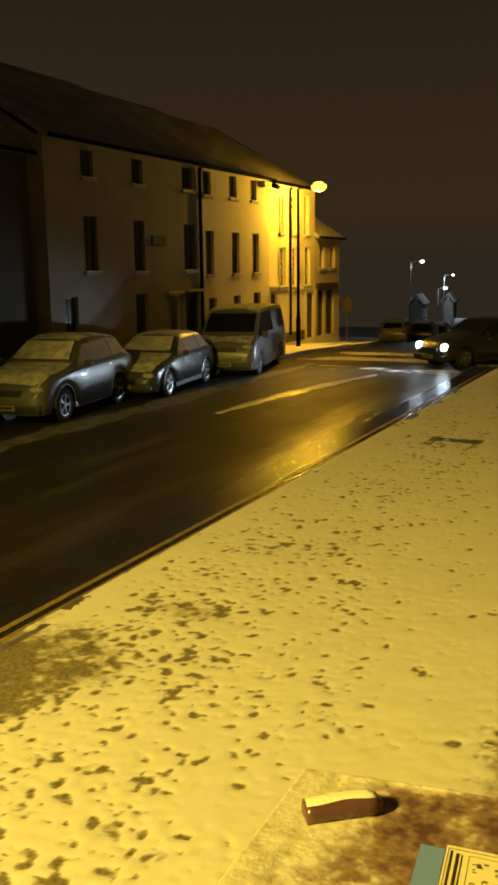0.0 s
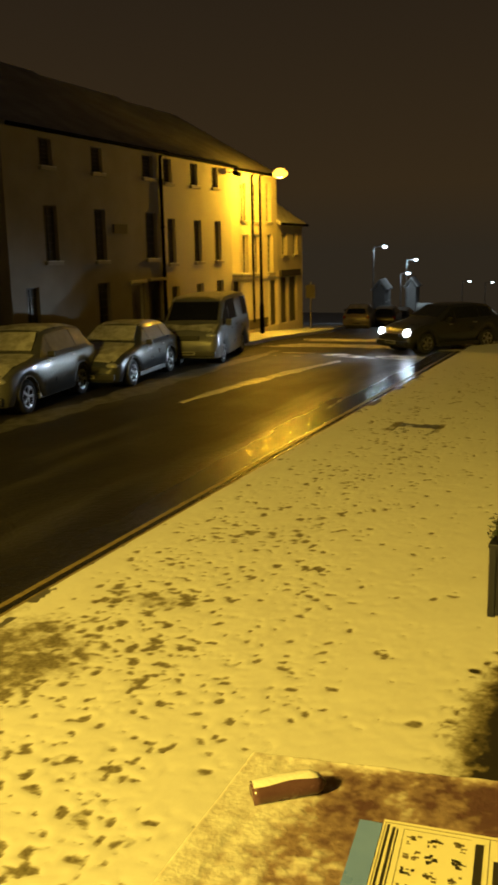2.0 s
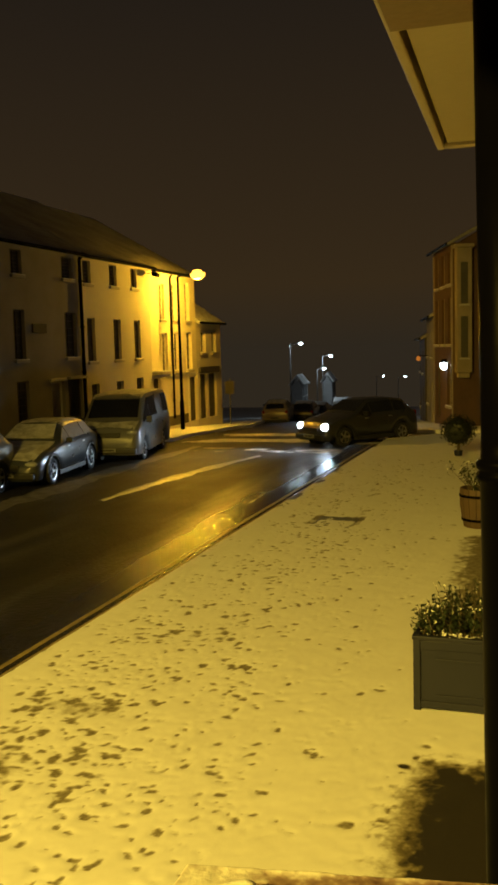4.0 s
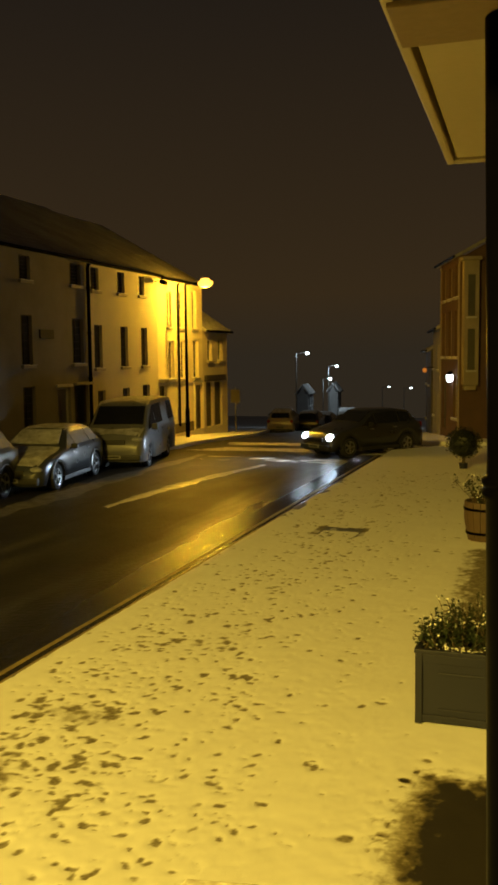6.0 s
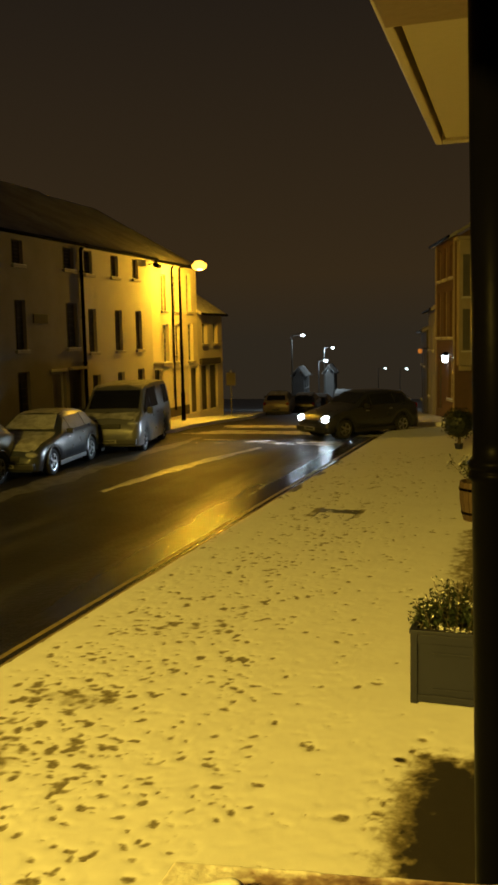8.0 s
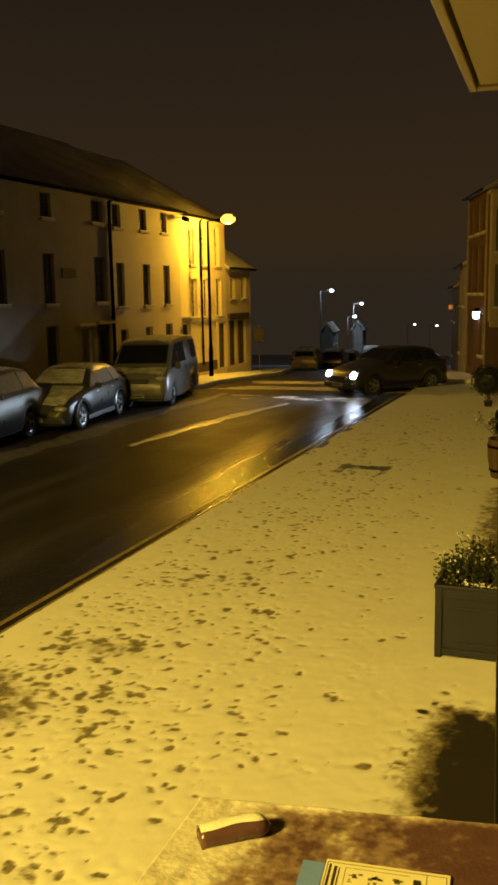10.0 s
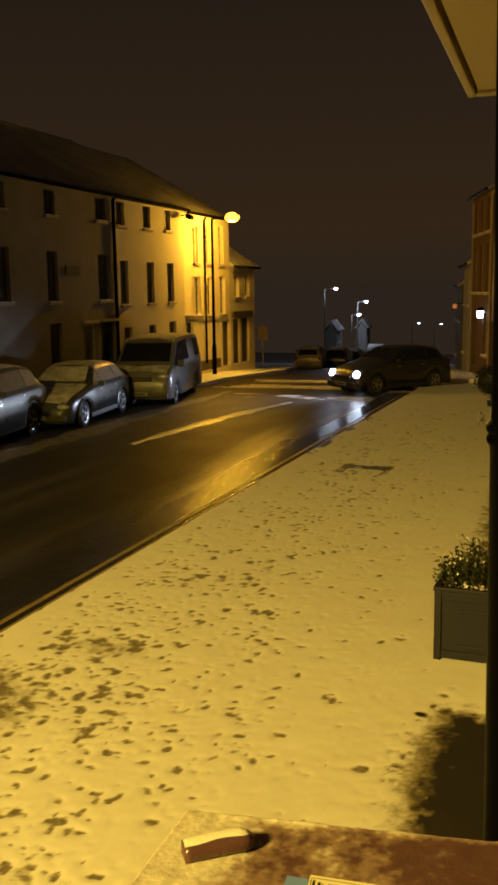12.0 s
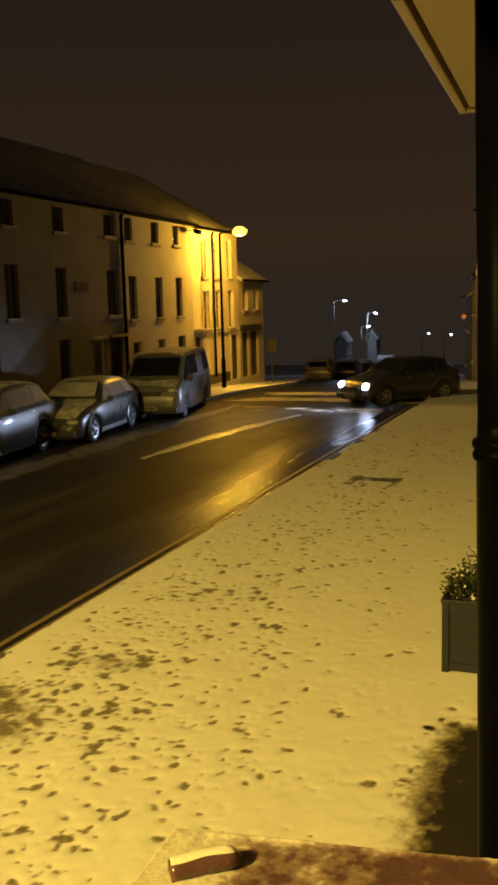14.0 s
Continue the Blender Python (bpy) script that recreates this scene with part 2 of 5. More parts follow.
def road_material():
    """Wet asphalt with slush left in bands between the wheel tracks."""
    m = mat("wet_asphalt", (0.026, 0.023, 0.021), (0.014, 0.012, 0.011), rough=0.52, scale=0.9, fine=14, bump=1.0, distance=0.018, rough_var=0.10, grain_bump=True)
    n, l = m.node_tree.nodes, m.node_tree.links
    b = n["Principled BSDF"]
    co = n.new("ShaderNodeTexCoord")
    mp = n.new("ShaderNodeMapping")
    mp.inputs["Scale"].default_value = (1.0, 0.12, 1.0)
    l.new(co.outputs["Object"], mp.inputs["Vector"])
    st = n.new("ShaderNodeTexNoise")
    st.inputs["Scale"].default_value, st.inputs["Detail"].default_value = 1.6, 7
    l.new(mp.outputs[0], st.inputs["Vector"])
    ramp = n.new("ShaderNodeValToRGB")
    ramp.color_ramp.elements[0].position, ramp.color_ramp.elements[1].position = 0.50, 0.72
    ramp.color_ramp.elements[0].color, ramp.color_ramp.elements[1].color = (0, 0, 0, 1), (0.14, 0.14, 0.14, 1)
    l.new(st.outputs["Fac"], ramp.inputs[0])
    mix = n.new("ShaderNodeMix")
    mix.data_type = "RGBA"
    old = b.inputs["Base Color"].links[0].from_socket
    l.new(ramp.outputs[0], mix.inputs[0])
    l.new(old, mix.inputs[6])
    mix.inputs[7].default_value = (0.20, 0.19, 0.18, 1)
    l.new(mix.outputs[2], b.inputs["Base Color"])
    # meltwater keeps the surface wetter towards the gutter
    xyz = n.new("ShaderNodeSeparateXYZ")
    l.new(co.outputs["Object"], xyz.inputs[0])
    wet = n.new("ShaderNodeMapRange")
    wet.inputs[1].default_value, wet.inputs[2].default_value = -6.9, -5.2
    wet.interpolation_type = "SMOOTHSTEP"
    wobble = n.new("ShaderNodeMath")
    wobble.operation = "MULTIPLY_ADD"
    wobble.inputs[1].default_value = 1.6
    l.new(st.outputs["Fac"], wobble.inputs[0])
    shift = n.new("ShaderNodeMath")
    shift.operation = "SUBTRACT"
    shift.inputs[1].default_value = 0.8
    l.new(wobble.outputs[0], shift.inputs[0])
    l.new(xyz.outputs["X"], wobble.inputs[2])
    l.new(shift.outputs[0], wet.inputs[0])
    gloss = n.new("ShaderNodeMix")
    dry = b.inputs["Roughness"].links[0].from_socket
    l.new(wet.outputs[0], gloss.inputs[0])
    l.new(dry, gloss.inputs[2])
    gloss.inputs[3].default_value = 0.13
    l.new(gloss.outputs[0], b.inputs["Roughness"])
    film = n.new("ShaderNodeMapRange")
    film.inputs[3].default_value, film.inputs[4].default_value = 0.18, 0.95
    l.new(wet.outputs[0], film.inputs[0])
    l.new(film.outputs[0], b.inputs["Specular IOR Level"])
    return m


ASPHALT = road_material()
GREY_SLUSH = mat("grey_road_slush", (0.17, 0.165, 0.16), (0.035, 0.033, 0.031), rough=0.55, scale=3.5, fine=30, bump=0.6, distance=0.015, spread=0.12)
WET_SLUSH = mat("wet_slush", (0.76, 0.75, 0.73), (0.40, 0.39, 0.37), rough=0.22, scale=7, fine=40, bump=0.8, distance=0.015, rough_var=0.1)

# ---------- mesh helpers ----------


def mesh_ob(name, bm, material, parent=None, label="", smooth=False):
    me = bpy.data.meshes.new(name)
    bmesh.ops.recalc_face_normals(bm, faces=bm.faces)
    bm.to_mesh(me)
    bm.free()
    me.materials.append(material)
    if smooth:
        me.polygons.foreach_set("use_smooth", [True] * len(me.polygons))
    ob = new(name, me)
    if parent:
        ob.parent = parent
    if label:
        ob["label"] = label
    return ob


def part(name, bm, material, parent, label="", smooth=False):
    return mesh_ob(name, bm, material, parent, label, smooth)


def thing(name, label, category, m=None, group="", kind=""):
    ob = new(name)
    ob.empty_display_size = 0.1
    if m is not None:
        ob.matrix_basis = m
    return tagged(ob, label, category, group, kind)


def add_box(bm, lo, hi, bevel=0.0, m=None):
    made = bmesh.ops.create_cube(bm, size=1.0)["verts"]
    c, s = (Vector(lo) + Vector(hi)) / 2, Vector(hi) - Vector(lo)
    for v in made:
        v.co = Vector((v.co.x * s.x, v.co.y * s.y, v.co.z * s.z)) + c
    if bevel:
        edges = list({e for v in made for e in v.link_edges})
        r = bmesh.ops.bevel(bm, geom=edges, offset=bevel, segments=2, affect="EDGES", profile=0.6)
        made = list({v for f in r["faces"] for v in f.verts} | {v for v in made if v.is_valid})
    if m is not None:
        bmesh.ops.transform(bm, matrix=m, verts=made)
    return made


def box(lo, hi, bevel=0.0, m=None):
    bm = bmesh.new()
    add_box(bm, lo, hi, bevel, m)
    return bm


def add_rod(bm, a, b, r1, r2=None, seg=12):
    a, b = Vector(a), Vector(b)
    r2 = r1 if r2 is None else r2
    d = b - a
    made = bmesh.ops.create_cone(bm, cap_ends=True, segments=seg, radius1=r1, radius2=r2, depth=d.length)["verts"]
    bmesh.ops.transform(bm, matrix=Matrix.Translation((a + b) / 2) @ d.to_track_quat("Z", "Y").to_matrix().to_4x4(), verts=made)
    return made


def rod(a, b, r1, r2=None, seg=12):
    bm = bmesh.new()
    add_rod(bm, a, b, r1, r2, seg)
    return bm


def turned(profile, seg=20):
    """A body turned round z from (radius, height) pairs."""
    bm = bmesh.new()
    rings = []
    for r, z in profile:
        rings.append([bm.verts.new((r * math.cos(2 * math.pi * i / seg), r * math.sin(2 * math.pi * i / seg), z)) for i in range(seg)])
    for p, q in zip(rings, rings[1:]):
        for i in range(seg):
            bm.faces.new((p[i], p[(i + 1) % seg], q[(i + 1) % seg], q[i]))
    bm.faces.new(rings[0][::-1])
    bm.faces.new(rings[-1])
    return bm


def slab(points, top, thick):
    """A flat piece with the outline given, its upper face at top(x, y) or top."""
    bm = bmesh.new()
    h = top if callable(top) else (lambda x, y: top)
    up = [bm.verts.new((x, y, h(x, y))) for x, y in points]
    dn = [bm.verts.new((x, y, h(x, y) - thick)) for x, y in points]
    bm.faces.new(up)
    bm.faces.new(dn[::-1])
    for i in range(len(points)):
        j = (i + 1) % len(points)
        bm.faces.new((up[i], dn[i], dn[j], up[j]))
    return bm


def grid_mesh(name, xs, ys, z, material):
    """A sheet over the lines xs and ys with the heights z[j, i]."""
    nx, ny = len(xs), len(ys)
    co = np.empty((ny, nx, 3), dtype=np.float32)
    co[..., 0], co[..., 1], co[..., 2] = xs[None, :], ys[:, None], z
    me = bpy.data.meshes.new(name)
    i = np.arange(nx * ny).reshape(ny, nx)
    quads = np.stack([i[:-1, :-1], i[:-1, 1:], i[1:, 1:], i[1:, :-1]], -1).reshape(-1, 4)
    me.vertices.add(nx * ny)
    me.vertices.foreach_set("co", co.ravel())
    me.loops.add(quads.size)
    me.loops.foreach_set("vertex_index", quads.ravel())
    me.polygons.add(len(quads))
    me.polygons.foreach_set("loop_start", np.arange(0, quads.size, 4))
    me.polygons.foreach_set("use_smooth", np.ones(len(quads), dtype=bool))
    me.update(calc_edges=True)
    me.materials.append(material)
    return new(name, me)


def smooth_noise(xs, ys, size, seed):
    """Value noise over a grid, with cells of the size given."""
    rng = np.random.default_rng(seed)
    gx, gy = (xs - xs[0]) / size, (ys - ys[0]) / size
    t = rng.random((int(gy[-1]) + 3, int(gx[-1]) + 3))
    ix, iy = gx.astype(int), gy.astype(int)
    fx, fy = gx - ix, gy - iy
    fx, fy = fx * fx * (3 - 2 * fx), fy * fy * (3 - 2 * fy)
    a = t[iy][:, ix] * (1 - fx) + t[iy][:, ix + 1] * fx
    b = t[iy + 1][:, ix] * (1 - fx) + t[iy + 1][:, ix + 1] * fx
    return a * (1 - fy)[:, None] + b * fy[:, None]


def fall(y):
    """The street runs level to the side lane and then downhill, steeper as it goes."""
    d = max(0.0, y - 30)
    return -(0.032 * min(d, 15) + 0.00165 * min(d, 15) ** 2) - 0.075 * max(0.0, d - 15)


def along(points):
    """A line through (y, x) pairs as a function of y."""
    return lambda y: float(np.interp(y, [p[0] for p in points], [p[1] for p in points]))


def ribbon(name, ys, left, right, lift, thick, material, across=2):
    """A strip of ground between two lines, following the fall of the street, with closed sides."""
    bm = bmesh.new()
    rows = []
    for y in ys:
        l, r = left(y), right(y)
        up = [bm.verts.new((l + (r - l) * k / across, y, fall(y) + lift(k / across))) for k in range(across + 1)]
        rows.append(up + [bm.verts.new((r, y, fall(y) + lift(1) - thick)), bm.verts.new((l, y, fall(y) + lift(0) - thick))])
    n = len(rows[0])
    for a, b in zip(rows, rows[1:]):
        for i in range(n):
            bm.faces.new((a[i], a[(i + 1) % n], b[(i + 1) % n], b[i]))
    bm.faces.new(rows[0])
    bm.faces.new(rows[-1][::-1])
    return mesh_ob(name, bm, material)


# ---------- ground, road, pavements ----------
gy = np.concatenate([[-60, -20, 0, 20], np.arange(30, 124, 2.0), [140, 160, 300, 900.0]])
gx = np.linspace(-400, 300, 30)
gz = np.array([[fall(min(y, 120) if y < 150 else min(y, 260)) - 0.12 for x in gx] for y in gy])
tagged(grid_mesh("ground", gx, gy, gz, SNOW_THIN), "thinly snow-covered ground under the night sky", "ground", kind="structure")

# a faintly glowing sheet stands in for lit snowfall haze down the hill
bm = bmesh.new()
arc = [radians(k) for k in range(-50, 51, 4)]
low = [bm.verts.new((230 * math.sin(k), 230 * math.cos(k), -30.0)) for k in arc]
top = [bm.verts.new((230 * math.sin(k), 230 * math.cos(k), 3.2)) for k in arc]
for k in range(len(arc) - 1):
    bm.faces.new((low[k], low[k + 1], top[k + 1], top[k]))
tagged(mesh_ob("backdrop", bm, HAZE_GLOW), "dim brown glowing backdrop painted as snowy haze", "backdrop", kind="structure")

KERB_LEFT = along([(-40, -14.2), (26.4, -14.2), (27.4, -13.6), (28.1, -12.9), (28.7, -12.45), (38, -12.6), (45, -14.5), (52, -16.4), (65, -17.8), (75, -19.0), (100, -23.5), (124, -29)])
KERB_RIGHT = along([(-40, -4.84), (33, -4.84), (33.05, -5.2), (51, -8.4), (65, -11.0), (75, -12.6), (100, -16.5), (124, -21)])
ys = sorted({*np.linspace(-40, 30, 70), *np.arange(31, 124, 1.0), 26.4, 27.4, 28.1, 28.7, 33.0, 33.05})
tagged(ribbon("road", ys, lambda y: KERB_LEFT(y) - 0.05, lambda y: KERB_RIGHT(y) + 0.05, lambda u: 0.03 * (1 - (2 * u - 1) ** 2) - 0.03, 0.08, ASPHALT, 30),
       "wet dark asphalt road with slush between wheel tracks", "road", kind="structure")
tagged(ribbon("road", np.linspace(30.2, 33.04, 8), lambda y: -4.795, lambda y: 30.0, lambda u: -0.03, 0.05, ASPHALT, 8),
       "wet asphalt side lane joining the street", "road", kind="structure")

# pavement by the portico, with its rounded corner into the lane
corner = [(-4.7, 28.6), (-4.62, 29.1), (-4.4, 29.6), (-4.0, 30.1), (-3.3, 30.5), (-2.2, 30.65)]
tagged(mesh_ob("pavement", slab([(-4.7, -30)] + corner + [(6, 30.65), (6, -30)], 0.1, 0.3), PAVING),
       "wet pavement under trodden snow", "pavement", kind="structure")
# separate slab, so that wetness and canopy shade share one dark colour
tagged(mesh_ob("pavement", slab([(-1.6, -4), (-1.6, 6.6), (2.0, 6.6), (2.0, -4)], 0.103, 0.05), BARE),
       "bare wet paving under the portico, darkened for its shade", "pavement", kind="structure")
tagged(ribbon("pavement", np.arange(33.05, 124, 1.0), KERB_RIGHT, lambda y: 20.0 if y < 60 else KERB_RIGHT(y) + 3.0, lambda u: 0.1, 0.3, SNOW, 3),
       "snow-covered pavement corner beyond the lane", "pavement", kind="structure")
tagged(ribbon("pavement", ys, lambda y: KERB_LEFT(y) - (8.0 if y < 60 else 3.0), KERB_LEFT, lambda u: 0.1, 0.3, SNOW, 3),
       "snow-covered pavement before the row of houses", "pavement", kind="structure")

# snow on the pavement, trodden through to the wet paving
sx = np.arange(-4.855, 0.95, 0.021)
steps, y = list(np.arange(-12, 2.2, 0.4)), 2.2
while y < 30.4:
    steps.append(y)
    y += 0.021 + 0.0020 * (y - 2.2)
sy = np.array(steps)
depth = 0.0105 + 0.004 * (smooth_noise(sx, sy, 0.55, 1) - 0.5) + 0.003 * (smooth_noise(sx, sy, 0.12, 2) - 0.5) + 0.003 * (smooth_noise(sx, sy, 0.05, 3) - 0.5)
X, Y = np.meshgrid(sx, sy)


tread = smooth_noise(sx, sy, 0.07, 12) * 0.6 + smooth_noise(sx, sy, 0.035, 13) * 0.4


def press(x, y, a, b, turn, d, soft=2.0):
    """Tread a dent of half-length a and half-width b into the snow."""
    i0, i1 = np.searchsorted(sx, (x - 2 * max(a, b), x + 2 * max(a, b)))
    j0, j1 = np.searchsorted(sy, (y - 2 * max(a, b), y + 2 * max(a, b)))
    if i0 >= i1 or j0 >= j1:
        return
    dx, dy = X[j0:j1, i0:i1] - x, Y[j0:j1, i0:i1] - y
    u, v = dx * math.cos(turn) + dy * math.sin(turn), -dx * math.sin(turn) + dy * math.cos(turn)
    r = np.sqrt((u / a) ** 2 + (v / b) ** 2)
    depth[j0:j1, i0:i1] -= 0.40 * d * np.exp(-r ** soft) * (0.25 + 1.5 * tread[j0:j1, i0:i1])


rng = random.Random(7)
tracks = ((-4.2, 0.28, 520), (-3.5, 0.35, 600), (-2.8, 0.35, 420), (-2.15, 0.4, 230), (-1.4, 0.35, 80))
for line, spread, count in tracks:
    for k in range(count):
        y = 2.4 + 21 * rng.random() ** 1.6
        x = line + rng.gauss(0, spread)
        turn = math.pi / 2 + rng.gauss(0, 0.35)
        size = rng.uniform(0.38, 0.84)
        press(x, y, 0.066 * size, 0.044 * size, turn + rng.gauss(0, 1.0), 0.012 + 0.044 * rng.random() ** 1.4, 2.6)
        if rng.random() < 0.7:
            press(x + 0.17 * math.cos(turn), y + 0.17 * math.sin(turn), 0.046 * size, 0.030 * size, turn + 0.2, 0.008 + 0.03 * rng.random() ** 2, 3)
        for q in range(rng.randint(0, 3)):
            press(x + rng.gauss(0, 0.16), y + rng.gauss(0, 0.16), rng.uniform(0.014, 0.034), rng.uniform(0.010, 0.02), 0, rng.uniform(0.01, 0.03))
# scuffed slush by the kerb and under the canopy's drip line
rough_snow = smooth_noise(sx, sy, 0.18, 5) * 0.55 + smooth_noise(sx, sy, 0.06, 6) * 0.45
for cx, cy, ax, ay, d in ((-4.45, 5.0, 0.80, 0.85, 0.0125), (-3.75, 6.35, 0.5, 0.25, 0.008), (-4.5, 3.9, 0.6, 0.9, 0.0105),
                          (-3.4, 8.6, 0.5, 0.5, 0.003)):
    r = np.sqrt(((X - cx) / ax) ** 2 + ((Y - cy) / ay) ** 2)
    depth -= d * np.exp(-r ** 3) * (0.55 + 0.7 * rough_snow)
speck = smooth_noise(sx, sy, 0.09, 31) * 0.5 + smooth_noise(sx, sy, 0.03, 32) * 0.5
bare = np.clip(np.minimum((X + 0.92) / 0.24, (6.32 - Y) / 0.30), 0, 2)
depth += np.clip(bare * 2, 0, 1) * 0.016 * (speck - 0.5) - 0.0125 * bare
fringe = np.exp(-(((X + 0.9) / 0.22) ** 2)) * np.exp(-(((Y - 5.2) / 0.75) ** 2))
depth -= 0.012 * fringe * np.clip(speck * 2.2 - 0.7, 0, 1)
press(-1.12, 5.07, 0.06, 0.05, 0.2, 0.05, 3)
# melted back along the wall between the planters
wall_melt = np.clip((X + 1.28) / 0.35, 0, 1.6) * np.clip(np.minimum((Y - 8.6) / 0.8, (14.3 - Y) / 0.4), 0, 1)
depth -= wall_melt * (0.004 + 0.014 * speck)
# the sunk frame of the inspection cover
for x0, x1, y0, y1, d in ((-3.88, -3.72, 14.5, 15.35, 0.0085), (-3.06, -2.94, 14.55, 15.35, 0.008), (-3.86, -2.97, 14.88, 15.24, 0.0062)):
    depth -= d * np.clip(np.minimum(np.minimum(X - x0, x1 - X), np.minimum(Y - y0, y1 - Y)) / 0.03 + 0.5, 0, 1)
# thin along the kerb and the wall, gone past the corner
depth -= 0.004 * np.clip((-4.70 - X) / 0.12, 0, 1) * (0.3 + rough_snow)
cut = np.clip((Y - 28.8) * 0.9 - (X + 4.75) * 1.05, 0, 1)
depth -= cut * 0.2
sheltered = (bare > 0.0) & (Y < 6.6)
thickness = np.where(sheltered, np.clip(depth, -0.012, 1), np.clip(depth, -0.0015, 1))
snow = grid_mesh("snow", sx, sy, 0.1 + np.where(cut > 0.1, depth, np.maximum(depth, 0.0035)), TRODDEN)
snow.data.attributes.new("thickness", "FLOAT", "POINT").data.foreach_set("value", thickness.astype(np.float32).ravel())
tagged(snow, "yellow-lit snow trodden with footprints on the pavement", "snow", kind="stuff")
cover = thing("inspection_cover", "iron inspection cover sunk in the snowy pavement", "cover", Matrix.Translation((-3.40, 14.78, 0.1)))
part("cover_frame", box((-0.45, -0.62, -0.02), (0.45, 0.62, 0.003), 0.004), IRON, cover)
part("plate", box((-0.36, -0.5, 0.0), (0.36, 0.5, 0.006), 0.004), GALV, cover)

# painted lines and the ridge of slush
for x in (-5.06, -5.22):
    bm = bmesh.new()
    ys = np.linspace(-6, 28.5, 60)
    a = [bm.verts.new((x - 0.036, v, -0.018)) for v in ys]
    b = [bm.verts.new((x + 0.036, v, -0.018)) for v in ys]
    for i in range(59):
        bm.faces.new((a[i], b[i], b[i + 1], a[i + 1]))
    tagged(mesh_ob("road_marking", bm, YELLOW_LINE), "worn yellow no-parking line beside the kerb", "road marking", kind="structure")


def slush(name, path, width, height, seed, label):
    """A low uneven ridge of pushed slush along a line."""
    r = random.Random(seed)
    bm = bmesh.new()
    rows = []
    n = len(path)
    for k, (x, y) in enumerate(path):
        w = width * (0.35 + 0.65 * math.sin(math.pi * (k + 0.3) / n)) * (0.9 + 0.18 * math.sin(k * 0.23 + seed) + 0.12 * math.sin(k * 0.61) + r.gauss(0, 0.05))
        h = height * r.uniform(0.5, 1.2)
        rows.append([bm.verts.new((x + w * u + r.gauss(0, 0.008), y, (0.004 if abs(u) == 1 else h * (1 - u * u)) + r.uniform(0, 0.004) - 0.006)) for u in (-1, -0.6, -0.2, 0.2, 0.6, 1)])
    for a, b in zip(rows, rows[1:]):
        for i in range(5):
            bm.faces.new((a[i], a[i + 1], b[i + 1], b[i]))
    return tagged(mesh_ob(name, bm, SNOW_THIN, smooth=True), label, "slush", kind="stuff")


slush("slush", [(-9.0 + 0.014 * (y - 16) ** 2, y) for y in np.linspace(16.6, 24.6, 110)], 0.24, 0.03, 3, "bright ridge of wet slush between the wheel tracks").data.materials[0] = WET_SLUSH
slush("slush", [(-4.93, y) for y in np.linspace(3, 28, 260)], 0.05, 0.02, 4, "line of wet slush in the gutter")
slush("slush", [(-10.9 + 0.05 * math.sin(y * 0.8), y) for y in np.linspace(6, 27, 170)], 0.42, 0.010, 5, "flattened slush beside the parked cars").data.materials[0] = GREY_SLUSH

# kerb stones
kerb = tagged(mesh_ob("kerb", box((-4.86, -6.0, -0.25), (-4.72, 28.6, 0.06)), KERB), "wet grey kerb stones along the pavement edge", "kerb", kind="structure")
stone = bpy.data.meshes.new("stone")
bm = box((-0.085, -0.45, -0.16), (0.085, 0.45, 0.0), 0.014)
bm.to_mesh(stone)
bm.free()
stone.materials.append(KERB)
rk = random.Random(2)
for k in range(37):
    ob = new("kerb_stone", stone)
    ob.parent = kerb
    ob.matrix_basis = pose(-4.785 + rk.gauss(0, 0.004), -4.6 + 0.912 * k, 0.104 + rk.gauss(0, 0.003), rk.gauss(0, 0.15), rk.gauss(0, 0.6), 0)


def slush_sheet(x0, x1, y0, y1, seed, label, cover=0.5, material=None, name="slush"):
    """A broken film of slush drawn out across the road."""
    xs, ys = np.arange(x0, x1, 0.08), np.arange(y0, y1, 0.05)
    n = smooth_noise(xs * 0.35, ys, 0.35, seed) * 0.6 + smooth_noise(xs * 0.5, ys, 0.12, seed + 1) * 0.4
    rim = np.minimum(np.minimum(xs - x0, x1 - xs)[None, :] / 1.2, np.minimum(ys - y0, y1 - ys)[:, None] / 0.4)
    z = 0.05 * (n - 1 + cover) - 0.05 * np.clip(1 - rim, 0, 1) - 0.004
    return tagged(grid_mesh(name, xs, ys, np.clip(z, -0.06, 0.012 if material is None else 0.004) - (0 if material is None else 0.010), material or SNOW_THIN), label, name, kind="stuff")


slush_sheet(-11.6, -5.2, 25.2, 26.9, 41, "film of slush across the road by the lane", 0.45)
slush_sheet(-12.0, -4.9, 28.0, 29.7, 43, "film of slush across the mouth of the lane", 0.80)
slush_sheet(-11.5, -4.0, 30.3, 31.6, 45, "thin line of slush beyond the lane", 0.62)

# ---------- buildings ----------


